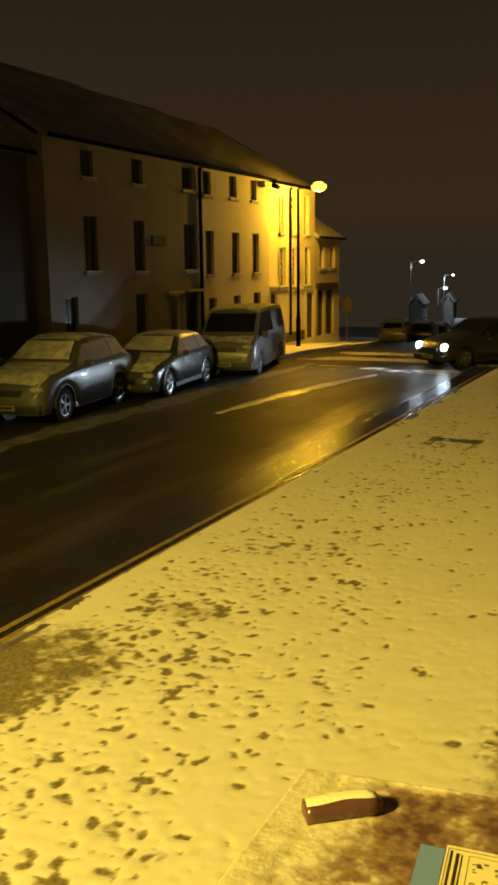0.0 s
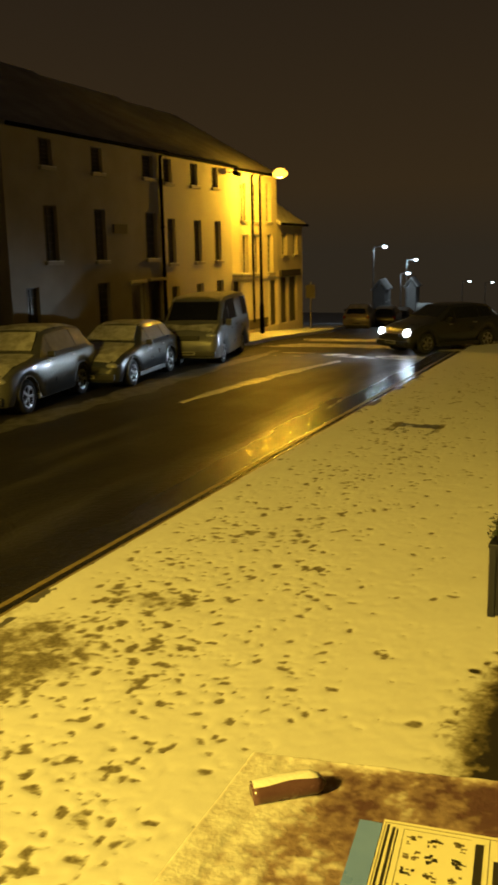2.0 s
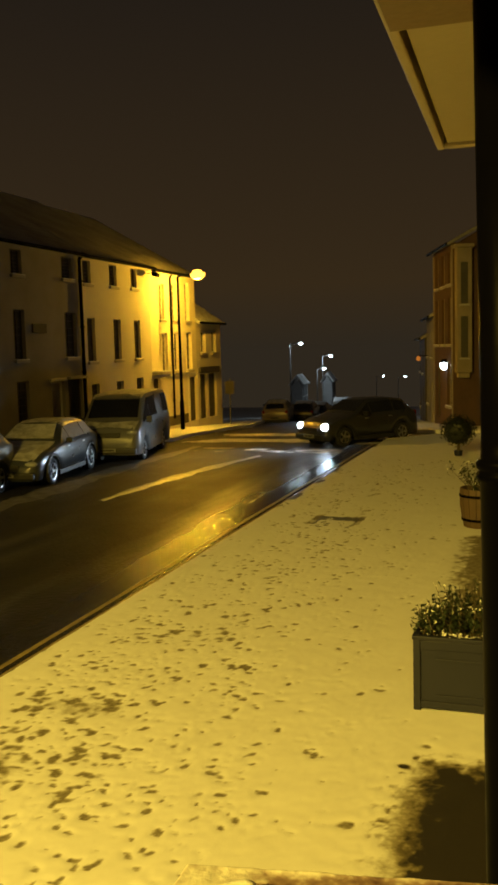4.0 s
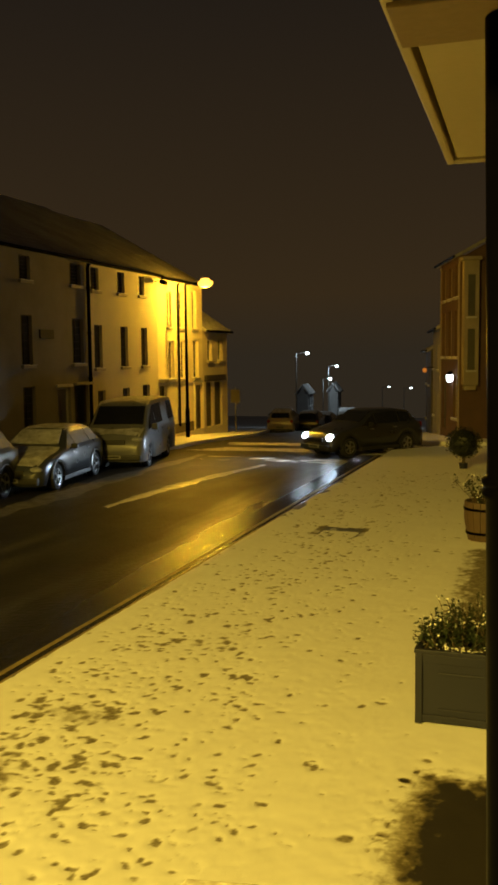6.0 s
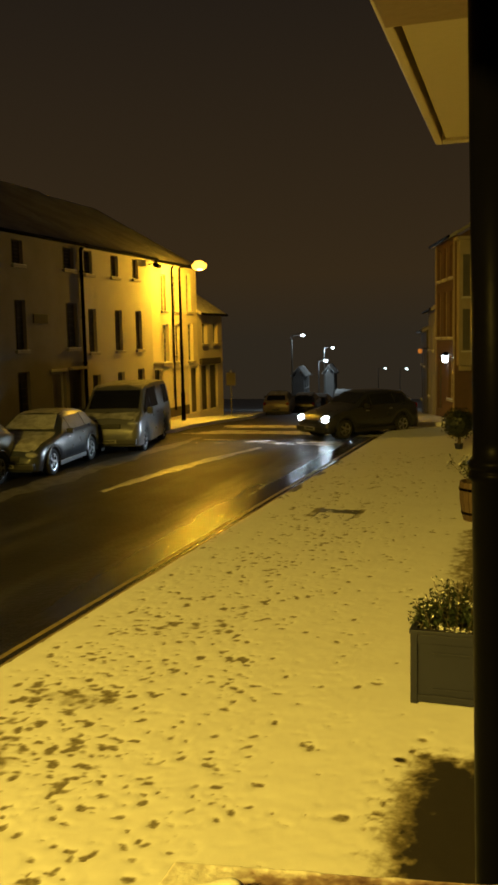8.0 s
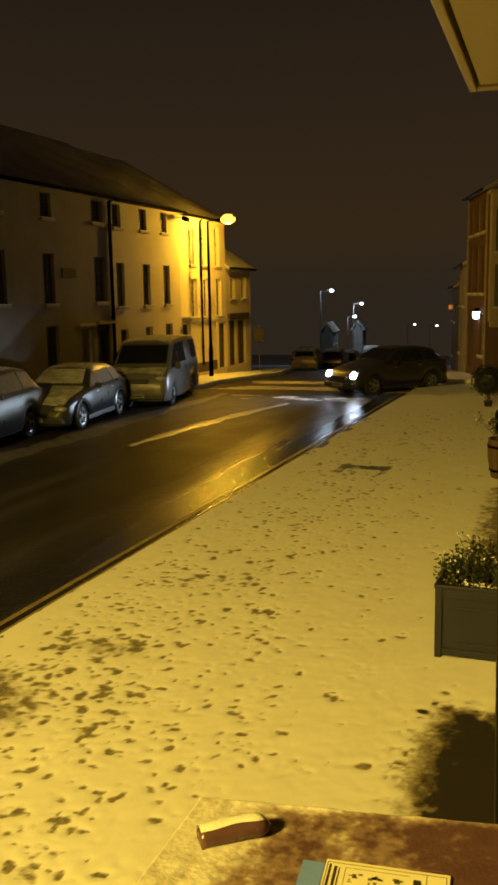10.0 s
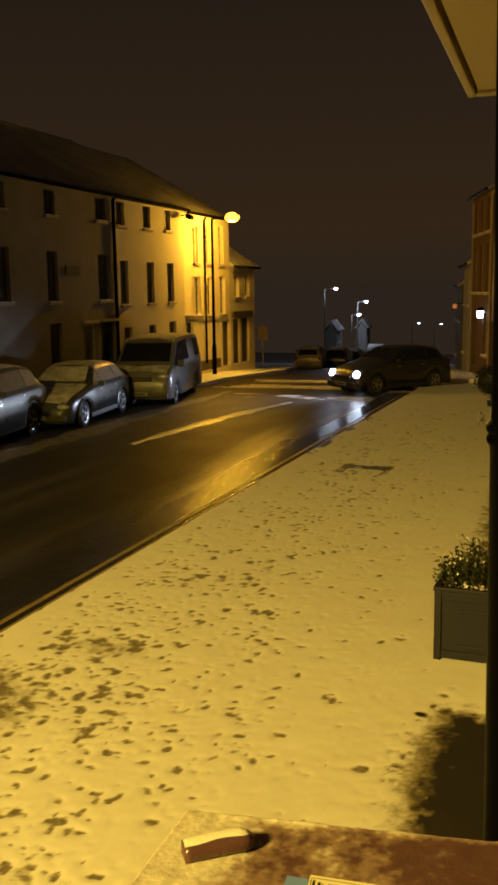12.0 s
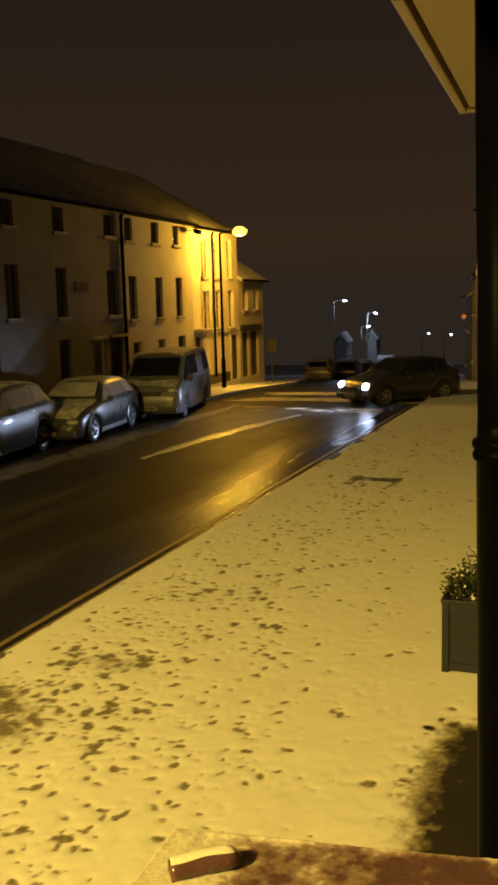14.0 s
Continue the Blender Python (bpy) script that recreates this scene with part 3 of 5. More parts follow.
def wall_mesh(length, height, holes, thick=0.28):
    """A wall in the plane x = 0 that faces +x, along y, with openings (y0, y1, z0, z1) cut through it."""
    ys = sorted({0.0, length, *[v for h in holes for v in h[:2]]})
    zs = sorted({0.0, height, *[v for h in holes for v in h[2:]]})
    bm = bmesh.new()
    made = {}

    def vert(x, y, z):
        key = (x, round(y, 4), round(z, 4))
        if key not in made:
            made[key] = bm.verts.new(key)
        return made[key]

    def solid(i, j):
        if not (0 <= i < len(ys) - 1 and 0 <= j < len(zs) - 1):
            return False
        cy, cz = (ys[i] + ys[i + 1]) / 2, (zs[j] + zs[j + 1]) / 2
        return not any(a < cy < b and c < cz < d for a, b, c, d in holes)

    for i in range(len(ys) - 1):
        for j in range(len(zs) - 1):
            if not solid(i, j):
                continue
            y0, y1, z0, z1 = ys[i], ys[i + 1], zs[j], zs[j + 1]
            for x in (0.0, -thick):
                bm.faces.new((vert(x, y0, z0), vert(x, y1, z0), vert(x, y1, z1), vert(x, y0, z1)))
            for (di, dj, a, b) in ((-1, 0, (y0, z0), (y0, z1)), (1, 0, (y1, z0), (y1, z1)), (0, -1, (y0, z0), (y1, z0)), (0, 1, (y0, z1), (y1, z1))):
                if not solid(i + di, j + dj):
                    bm.faces.new((vert(0.0, *a), vert(0.0, *b), vert(-thick, *b), vert(-thick, *a)))
    return bm


def lattice(y0, y1, z0, z1, bars, depth, thick=0.05):
    """Frame, meeting rail and glazing bars of a sash in one piece."""
    t, g = 0.045, 0.020
    nv, nh = bars
    ny, nz = nv + 1, 2 * (nh + 1)
    w, h = y1 - y0, z1 - z0
    cy, cz = (w - 2 * t - nv * g) / ny, (h - 2 * t - (nz - 1) * g) / nz
    holes = [(t + i * (cy + g), t + i * (cy + g) + cy, t + j * (cz + g), t + j * (cz + g) + cz) for i in range(ny) for j in range(nz)]
    bm = wall_mesh(w, h, holes, thick)
    bmesh.ops.translate(bm, verts=bm.verts, vec=(-depth, y0, z0))
    return bm


def add_window(house, y0, y1, z0, z1, bars=(1, 2), frame_mat=None, sill=True, depth=0.11):
    """A sash window in its opening: frame with glazing bars, panes, sill."""
    frame_mat = frame_mat or TRIM
    zm = (z0 + z1) / 2
    w = part("window", lattice(y0, y1, z0, z1, bars, depth), frame_mat, house)
    part("pane", box((-depth - 0.035, y0 + 0.02, zm), (-depth - 0.025, y1 - 0.02, z1 - 0.02)), PALED_GLASS, w)
    part("pane", box((-depth - 0.047, y0 + 0.02, z0 + 0.02), (-depth - 0.037, y1 - 0.02, zm)), PALED_GLASS, w)
    # added dark sheet: the gloom of the room is its colour
    part("backing", box((-depth - 0.16, y0 - 0.02, z0 - 0.02), (-depth - 0.15, y1 + 0.02, z1 + 0.02)), DOOR_DARK, w, "dark sheet standing in for the unlit room")
    if sill:
        part("sill", box((-0.12, y0 - 0.06, z0 - 0.09), (0.09, y1 + 0.06, z0 + 0.005), 0.012), SILL, w)
        part("snow_strip", box((0.0, y0 - 0.05, z0 + 0.003), (0.085, y1 + 0.05, z0 + 0.022), 0.008), SNOW, w, "thin snow on the sill")
    return w


def add_door(house, y0, y1, z0, z1, material, panels=2):
    bm = bmesh.new()
    add_box(bm, (-0.2, y0 + 0.05, z0), (-0.15, y1 - 0.05, z1 - 0.05))
    w = y1 - y0 - 0.1
    for k in range(panels):
        for j in range(2):
            a, c = y0 + 0.05 + w * (0.08 + 0.48 * k), z0 + 0.2 + (z1 - z0) * 0.45 * j
            add_box(bm, (-0.152, a, c), (-0.135, a + w * 0.36, c + (z1 - z0) * 0.34), 0.008)
    d = part("door", bm, material, house)
    fr = bmesh.new()
    add_box(fr, (-0.22, y0, z0), (-0.1, y0 + 0.05, z1))
    add_box(fr, (-0.22, y1 - 0.05, z0), (-0.1, y1, z1))
    add_box(fr, (-0.22, y0 + 0.05, z1 - 0.05), (-0.1, y1 - 0.05, z1))
    part("door_frame", fr, TRIM if material is not DOOR_DARK else DOOR_DARK, d)
    bm = bmesh.new()
    bmesh.ops.create_uvsphere(bm, u_segments=8, v_segments=6, radius=0.03, matrix=Matrix.Translation((-0.12, y1 - 0.13, z0 + 1.0)))
    part("knob", bm, GALV, d)
    return d


def roof_mesh(length, depth, eave, ridge, over=0.22, thick=0.12):
    """A pitched roof over a house of that length along y, reaching back to -depth; courses of slate as low steps."""
    bm = bmesh.new()
    courses = 18
    half = depth / 2
    over_x = [(over, eave - thick)]
    for k in range(courses):
        u0, u1 = k / courses, (k + 1) / courses
        over_x.append((over - (half + over) * u0, eave + (ridge - eave) * u0 + 0.009))
        over_x.append((over - (half + over) * u1 - 0.004, eave + (ridge - eave) * u1 + 0.006))
    prof = over_x + [(-depth - x, z) for x, z in over_x[::-1]] + [(-half, ridge - thick * 1.3)]
    ends = [[bm.verts.new((x, y, z)) for x, z in prof] for y in (-0.06, length + 0.06)]
    n = len(prof)
    for i in range(n):
        j = (i + 1) % n
        bm.faces.new((ends[0][i], ends[0][j], ends[1][j], ends[1][i]))
    for e in ends:
        caps = bm.faces.new(e)
        bmesh.ops.triangulate(bm, faces=[caps])
    return bm


def house(label, m, length, eave, ridge, depth, wall_mat, windows, doors=(), base=0.1, bars=(1, 2), frame_mat=None, gutter=True, roof_mat=None, group="street houses", sill=True):
    """A house whose front lies in its own plane x = 0, facing +x, from y = 0 to length. doors: y0, y1, z0, z1, material."""
    h = thing("house", label, "house", m, group)
    holes = [w[:4] for w in windows] + [d[:4] for d in doors]
    part("wall", wall_mesh(length, eave, holes), wall_mat, h)
    part("footing", box((-0.28, 0.0, -1.4), (-0.002, length, 0.0)), wall_mat, h)
    part("back_wall", box((-depth, 0.0, base - 1.5), (-depth + 0.25, length, eave)), wall_mat, h)
    for y in (0.0, length - 0.25):
        bm = bmesh.new()
        prof = [(-depth + 0.252, base - 1.5), (-0.283, base - 1.5), (-0.283, eave + 0.12 * (ridge - eave) * 0.28 / (depth / 2)), (-depth / 2, ridge - 0.18), (-depth + 0.252, eave)]
        g = [bm.verts.new((x, y, z)) for x, z in prof]
        k = [bm.verts.new((x, y + 0.25, z)) for x, z in prof]
        bm.faces.new(g)
        bm.faces.new(k[::-1])
        for i in range(5):
            bm.faces.new((g[i], g[(i + 1) % 5], k[(i + 1) % 5], k[i]))
        part("gable_wall", bm, wall_mat, h)
    part("roof", roof_mesh(length, depth, eave, ridge), roof_mat or ROOF, h, "slate roof dusted with snow")
    for w in windows:
        add_window(h, *w[:4], bars=w[4] if len(w) > 4 else bars, frame_mat=frame_mat, sill=sill)
    for d in doors:
        add_door(h, *d)
    if gutter:
        part("gutter", rod((0.27, -0.05, eave - 0.05), (0.27, length + 0.05, eave - 0.05), 0.055, seg=10), IRON, h)
    return h


def pipe(h, y, z0, z1, r=0.045, material=None):
    bm = bmesh.new()
    add_rod(bm, (0.08, y, z0), (0.08, y, z1), r, seg=10)
    for k in range(4):
        z = z0 + (z1 - z0) * (k + 0.5) / 4
        add_rod(bm, (0.08, y, z), (0.08, y, z + 0.06), r * 1.35, seg=10)
    add_rod(bm, (0.08, y, z1), (0.26, y, z1 + 0.18), r, seg=10)
    part("downpipe", bm, material or IRON, h)


WALL_X = -14.5


def row(y):
    return Matrix.Translation((WALL_X, y, 0))


def spans(y0, items):
    return [(a - y0, b - y0, c, d, *rest) for a, b, c, d, *rest in items]


grey = house("three-storey grey rendered house with dark windows", row(18.15), 7.95, 6.42, 9.35, 9.6, RENDER_GREY,
             spans(18.15, [(19.68, 20.24, 5.5, 6.22), (22.1, 22.68, 5.5, 6.22), (24.95, 25.62, 5.55, 6.25),
                           (19.7, 20.3, 3.05, 4.52), (22.1, 22.68, 3.03, 4.5), (25.0, 25.72, 3.05, 4.5),
                           (18.75, 19.3, 1.0, 2.4), (22.1, 22.75, 0.95, 2.4)]),
             spans(18.15, [(25.02, 25.95, 0.1, 2.35, DOOR_DARK), (23.98, 24.8, 0.1, 2.3, DOOR_PALE)]), frame_mat=DOOR_DARK)
part("lintel", box((0.0, 24.95 - 18.15, 2.36), (0.16, 26.05 - 18.15, 2.45), 0.01), SILL, grey, "stone door lintel dusted with snow")
part("lintel", box((0.0, 23.9 - 18.15, 2.32), (0.06, 24.88 - 18.15, 2.42), 0.01), TRIM, grey)
part("plaque", box((0.0, 23.05 - 18.15, 3.83), (0.05, 23.82 - 18.15, 4.1), 0.01), DARK_WALL, grey, "small dark plaque")
pipe(grey, 7.83, 0.3, 6.25, 0.06)

cream = house("three-storey cream rendered house with small sashes", row(26.1), 5.4, 6.40, 9.28, 9.6, RENDER_CREAM,
              spans(26.1, [(26.3, 26.86, 5.48, 6.26), (28.2, 28.78, 5.5, 6.26), (29.9, 30.42, 5.52, 6.26),
                           (26.45, 27.0, 2.88, 4.35), (28.38, 28.95, 2.9, 4.35), (30.04, 30.58, 2.92, 4.35),
                           (26.6, 27.15, 0.9, 2.12), (28.45, 29.0, 0.9, 2.14), (30.1, 30.7, 0.9, 2.2)]), frame_mat=DOOR_DARK)
lit = house("three-storey pale painted house beside the street lamp", row(31.5), 4.7, 6.34, 9.2, 9.6, RENDER_YELLOW,
            spans(31.5, [(32.42, 32.92, 4.42, 5.86), (33.7, 34.2, 4.42, 5.95), (35.05, 35.55, 4.42, 6.05),
                         (32.5, 33.1, 2.34, 3.9), (33.75, 34.3, 2.34, 3.92), (35.06, 35.7, 2.34, 3.95)]),
            spans(31.5, [(31.6, 32.25, 0.1, 2.1, DOOR_DARK, 1), (35.2, 36.1, 0.1, 2.02, DOOR_DARK)]), frame_mat=TRIM)
part("string_course", box((0.0, 0.0, 2.12), (0.05, 4.7, 2.24), 0.012), TRIM, lit)
part("porch_hood", box((0.0, 0.0, 2.26), (0.45, 0.85, 2.36), 0.02), SILL, lit, "flat door hood topped with snow")
part("snow_cap", box((0.0, 0.02, 2.36), (0.44, 0.83, 2.41), 0.02), SNOW, lit)
part("door_surround", box((0.0, 3.58, 0.1), (0.06, 3.7, 2.12), 0.01), TRIM, lit)
part("door_surround", box((0.0, 4.6, 0.1), (0.06, 4.69, 2.12), 0.01), TRIM, lit)
part("wall_base", box((0.0, 0.9, 0.1), (0.035, 3.5, 0.5), 0.01), DARK_WALL, lit, "dark painted plinth")
pipe(lit, 1.9, 0.4, 6.15, 0.04)

low = house("low two-storey stone cottage with a snowy roof", row(36.2), 3.1, 4.42, 5.9, 4.0, RENDER_CREAM,
            spans(36.2, [(36.72, 37.36, 3.05, 4.0), (38.08, 38.7, 3.06, 4.02)]),
            spans(36.2, [(36.55, 37.35, 0.1, 2.1, DOOR_DARK), (37.6, 38.55, 0.1, 2.1, DOOR_DARK)]), frame_mat=TRIM, roof_mat=SNOW_THIN)
part("fascia", box((0.0, 0.15, 2.14), (0.12, 2.6, 2.42), 0.015), DOOR_DARK, low, "dark shop fascia board")

back = house("dark gabled house set back from the street", Matrix.Translation((-14.9, 8.6, 0)), 9.4, 6.0, 8.8, 7.0, DARK_WALL,
             [(1.2, 2.0, 3.6, 5.0), (4.2, 5.0, 3.6, 5.0), (7.2, 8.0, 3.6, 5.0), (1.2, 2.2, 1.0, 2.4), (7.0, 8.0, 1.0, 2.4)],
             [(4.2, 5.1, 0.1, 2.2, DOOR_DARK)], frame_mat=DOOR_DARK)

# houses beyond the lane, along the bend
turn = math.atan2(1.2, 4.0)


def facing_left(x, y, rz):
    """A front that looks across the street towards -x, its length running on along the street."""
    return pose(x, y, fall(y), 0, 0, 180 + rz)


brick = house("tall brick house on the corner beyond the lane", pose(-4.62, 40.0, 0, 0, 0, 180 + math.degrees(turn)), 4.18, 7.1, 9.4, 8.0, BRICK,
              [(0.35, 1.05, 3.1, 5.0), (1.75, 2.45, 3.1, 5.0), (3.1, 3.8, 3.1, 5.0), (0.35, 1.05, 5.5, 6.8), (1.75, 2.45, 5.5, 6.8), (3.1, 3.8, 5.5, 6.8), (2.9, 3.85, 0.6, 2.3)],
              [(0.4, 1.3, 0.0, 2.2, DOOR_DARK)], frame_mat=WORN_TRIM, group="houses beyond the lane")
for y in (0.06, 4.1):
    part("quoin", box((0.0, y - 0.05, 0.0), (0.05, y + 0.07, 7.0), 0.01), WORN_TRIM, brick, "pale corner stones")
# the side of the corner house that looks over the lane, with its tall oriel
bay = part("oriel", box((-0.66, 4.182, 2.0), (-0.06, 4.62, 6.85), 0.02), WORN_TRIM, brick, "pale painted oriel bay")
part("bay_foot", box((-0.60, 4.182, 1.78), (-0.12, 4.52, 1.998), 0.05), WORN_TRIM, bay)
part("cornice", box((-0.74, 4.182, 6.852), (0.02, 4.70, 7.0), 0.03), WORN_TRIM, bay)
for z0, z1 in ((2.6, 4.2), (4.7, 6.3)):
    part("pane", box((-0.50, 4.615, z0), (-0.22, 4.626, z1)), PALED_GLASS, bay)
    part("sill", box((-0.56, 4.62, z0 - 0.09), (-0.16, 4.68, z0 - 0.02), 0.01), SILL, bay)
for k, x0 in enumerate((-1.3, -2.6, -3.9)):
    for z0, z1 in ((3.0, 5.0), (5.6, 6.8)):
        bm = bmesh.new()
        for a, b, c, d in ((x0 - 0.8, x0, z0, z0 + 0.07), (x0 - 0.8, x0, z1 - 0.07, z1), (x0 - 0.8, x0 - 0.73, z0 + 0.07, z1 - 0.07), (x0 - 0.07, x0, z0 + 0.07, z1 - 0.07),
                           (x0 - 0.73, x0 - 0.07, (z0 + z1) / 2 - 0.03, (z0 + z1) / 2 + 0.03)):
            add_box(bm, (a, 4.18, c), (b, 4.24, d))
        w = part("window", bm, TRIM, brick)
        part("pane", box((x0 - 0.75, 4.182, z0 + 0.05), (x0 - 0.05, 4.2, z1 - 0.05)), GLASS, w)
second = house("two-storey rendered house down the bend", pose(-5.72, 46.0, fall(43), 0, 0, 180 + math.degrees(math.atan2(1.1, 6.0))), 6.05, 5.1, 7.2, 6.0, RENDER_GREY,
               [(0.8, 1.6, 3.2, 4.4), (3.8, 4.6, 3.2, 4.4), (0.8, 1.7, 0.9, 2.2)], [(3.9, 4.8, 0.0, 2.1, DOOR_DARK)], group="houses beyond the lane")
third = house("low house at the far end of the bend", pose(-7.0, 53.0, fall(50), 0, 0, 180 + math.degrees(math.atan2(1.2, 7.0))), 7.0, 4.7, 6.6, 6.0, DARK_WALL,
              [(0.8, 1.6, 2.8, 4.0), (4.2, 5.0, 2.8, 4.0), (0.8, 1.7, 0.8, 2.1)], [(4.3, 5.2, 0.0, 2.1, DOOR_DARK)], group="houses beyond the lane")

# far houses under the white lamps
for x, y, eave, ridge, label in ((-24.2, 90.0, 3.5, 4.5, "small white gabled building lit by a street lamp"), (-24.5, 105.0, 4.3, 5.4, "pale gabled building lit white far down the street")):
    house(label, pose(x, y, fall(y), 0, 0, 8), 5.0, eave, ridge, 1.2, FAR_WALL, [(0.8, 1.6, 2.2, 3.2), (3.2, 4.0, 2.2, 3.2)], [(2.0, 2.9, 0.0, 2.0, DOOR_DARK)], group="far houses")

# the building with the portico
own = math.atan2(1.35, 25.4)
inn = house("dark brick building behind the portico", pose(-0.9, 29.0, 0, 0, 0, 180 + math.degrees(own)), 25.45, 7.0, 10.0, 8.0, BRICK,
            [(k * 4.2 + 1.2, k * 4.2 + 2.4, 4.0, 5.8) for k in range(6)] + [(k * 4.2 + 1.0, k * 4.2 + 2.6, 0.9, 2.6) for k in range(6)], frame_mat=TRIM, gutter=False)

# ---------- street lamps ----------


def street_lamp(label, m, height, reach, glow, group):
    """Post with a foot, a curved arm reaching along +x and a lit lantern."""
    s = thing("street_lamp", label, "street lamp", m, group)
    metal = IRON if glow is SODIUM_GLOW else GALV
    part("post", turned([(0.09, 0), (0.09, 1.1), (0.065, 1.2), (0.055, height * 0.6), (0.045, height)], 14), metal, s)
    bm = bmesh.new()
    pts = [Vector((reach * u, 0, height + 0.10 * math.sin(u * math.pi / 2))) for u in np.linspace(0, 0.82, 7)]
    for a, b in zip(pts, pts[1:]):
        add_rod(bm, a, b, 0.03, seg=8)
    part("arm", bm, metal, s)
    bm = bmesh.new()
    add_box(bm, (reach - 0.28, -0.11, height + 0.08), (reach + 0.26, 0.11, height + 0.2), 0.04)
    head = part("lantern", bm, GALV, s)
    bm = bmesh.new()
    bmesh.ops.create_uvsphere(bm, u_segments=16, v_segments=10, radius=1.0, matrix=Matrix.Translation((reach, 0, height + 0.07)) @ Matrix.Diagonal((0.30, 0.20, 0.19, 1) if glow is SODIUM_GLOW else (0.19, 0.15, 0.13, 1)))
    part("bowl", bm, glow, head, "glowing lamp bowl", True)
    return s


street_lamp("grey street lamp post with a glowing orange lantern", pose(-13.76, 32.62, 0.02, 0, 0, 16), 6.06, 0.80, SODIUM_GLOW, "sodium lamps")
street_lamp("tall street lamp post with a glowing amber lantern", pose(-4.5, -9.0, 0.1, 0, 0, 180), 9.6, 2.5, SODIUM_GLOW, "sodium lamps")
street_lamp("distant street lamp with a glowing white lantern", pose(-21.2, 75.0, fall(75), 0, 0, 0), 3.45 - fall(75), 1.0, WHITE_GLOW, "white lamps")
street_lamp("distant street lamp with a glowing white lantern", pose(-24.4, 100.0, fall(100), 0, 0, 0), 2.05 - fall(100), 1.0, WHITE_GLOW, "white lamps")
street_lamp("short lamp with a white lantern beside a far house", pose(-21.3, 85.0, fall(85), 0, 0, 0), 0.95 - fall(85), 0.7, WHITE_GLOW, "white lamps")

flood = thing("floodlight", "small dark floodlight bracketed under the eaves", "floodlight", Matrix.Translation((-14.5, 31.35, 6.15)))
part("bracket", rod((0, 0, 0), (0.35, 0, 0.05), 0.018), IRON, flood)
part("housing", box((0.25, -0.14, 0.0), (0.5, 0.14, 0.16), 0.03, Matrix.Rotation(0.35, 4, "Y")), IRON, flood)

sign = thing("road_sign", "square sign plate on a thin grey post", "sign", Matrix.Translation((-14.1, 39.3, fall(39.3) + 0.1)))
part("post", rod((0, 0, 0), (0, 0, 2.15), 0.03), GALV, sign)
part("plate", box((-0.24, -0.045, 1.40), (0.24, -0.03, 2.02), 0.005), SIGN, sign)

lantern = thing("wall_lantern", "lit white lantern on a bracket from a brick house", "lantern", pose(-3.93, 37.3, 2.25, 0, 0, math.degrees(turn)))
part("bracket", rod((0, 0, 0.25), (0.12, 0, 0.25), 0.02), IRON, lantern)
part("cap", turned([(0.17, 0.12), (0.12, 0.2), (0.03, 0.27)], 8), IRON, lantern)
part("glass_body", turned([(0.05, -0.18), (0.12, -0.14), (0.16, 0.11)], 8), WHITE_GLOW, lantern, "glowing lantern glass")

for x, y, z in ((-22.6, 130.0, -1.33), (-19.4, 130.0, -1.49)):
    street_lamp("tiny far street lamp glowing white", pose(x - 1.0, y, fall(120) - 0.1, 0, 0, 0), z - fall(120), 1.0, WHITE_GLOW, "white lamps")
orange = thing("wall_lantern", "small orange lantern on a far house front", "lantern", pose(-6.0, 45.0, 2.42, 0, 0, 14))
part("bracket", rod((0, 0, 0.15), (0.45, 0, 0.15), 0.02), IRON, orange)
part("glass_body", turned([(0.05, -0.1), (0.10, -0.06), (0.12, 0.08), (0.04, 0.14)], 10), mat("dim_orange_glow", (1.0, 0.5, 0.2), emit=(1.0, 0.30, 0.05), power=0.28, bump=0), orange, "glowing orange glass")

# ---------- portico ----------
portico = thing("portico", "cream painted portico canopy on a black iron column", "portico", Matrix.Translation((-0.25, 1.85, 0)) @ Matrix.Rotation(radians(1.5), 4, "Z") @ Matrix.Translation((0.25, -1.85, 0)))
Z = 3.93
bm = bmesh.new()
add_box(bm, (-0.285, -2.6, Z), (-0.255, 3.42, Z + 0.16), 0.006)
add_box(bm, (-0.255, 3.36, Z), (2.2, 3.42, Z + 0.16), 0.006)
part("fascia", bm, SOFFIT, portico)
part("outer_moulding", box((-0.302, -2.6, Z + 0.09), (-0.287, 3.46, Z + 0.30), 0.006), SOFFIT, portico)
part("soffit_panel", box((-0.241, 1.985, Z + 0.012), (2.2, 3.358, Z + 0.05)), SOFFIT, portico)
part("soffit_panel", box((-0.241, -2.6, Z + 0.012), (2.2, 1.72, Z + 0.05)), SOFFIT, portico)
# the groove takes the darker beam colour to paint the shade in the gap
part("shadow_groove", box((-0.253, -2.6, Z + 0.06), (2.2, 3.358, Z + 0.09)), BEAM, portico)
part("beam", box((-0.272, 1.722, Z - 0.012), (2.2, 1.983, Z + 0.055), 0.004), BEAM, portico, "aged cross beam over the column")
part("canopy_roof", box((-0.312, -2.6, Z + 0.30), (2.2, 3.46, Z + 0.42), 0.02), ROOF, portico)
bm = turned([(0.115, 1.45), (0.115, 1.53), (0.085, 1.57), (0.078, 1.65), (0.066, 1.72), (0.063, 2.855), (0.070, 2.860), (0.072, 2.870), (0.069, 2.879),
             (0.065, 2.882), (0.071, 2.887), (0.073, 2.897), (0.069, 2.906), (0.062, 2.910), (0.060, 2.95), (0.060, 3.917)], 32)
col = part("column", bm, IRON, portico, "black cast-iron column with a ringed collar", True)
col.matrix_basis = Matrix.Translation((0.030, 1.85, 0)) @ Matrix.Translation((0, 0, 1.45)) @ Matrix.Rotation(radians(-1.0), 4, "Y") @ Matrix.Translation((0, 0, -1.45))
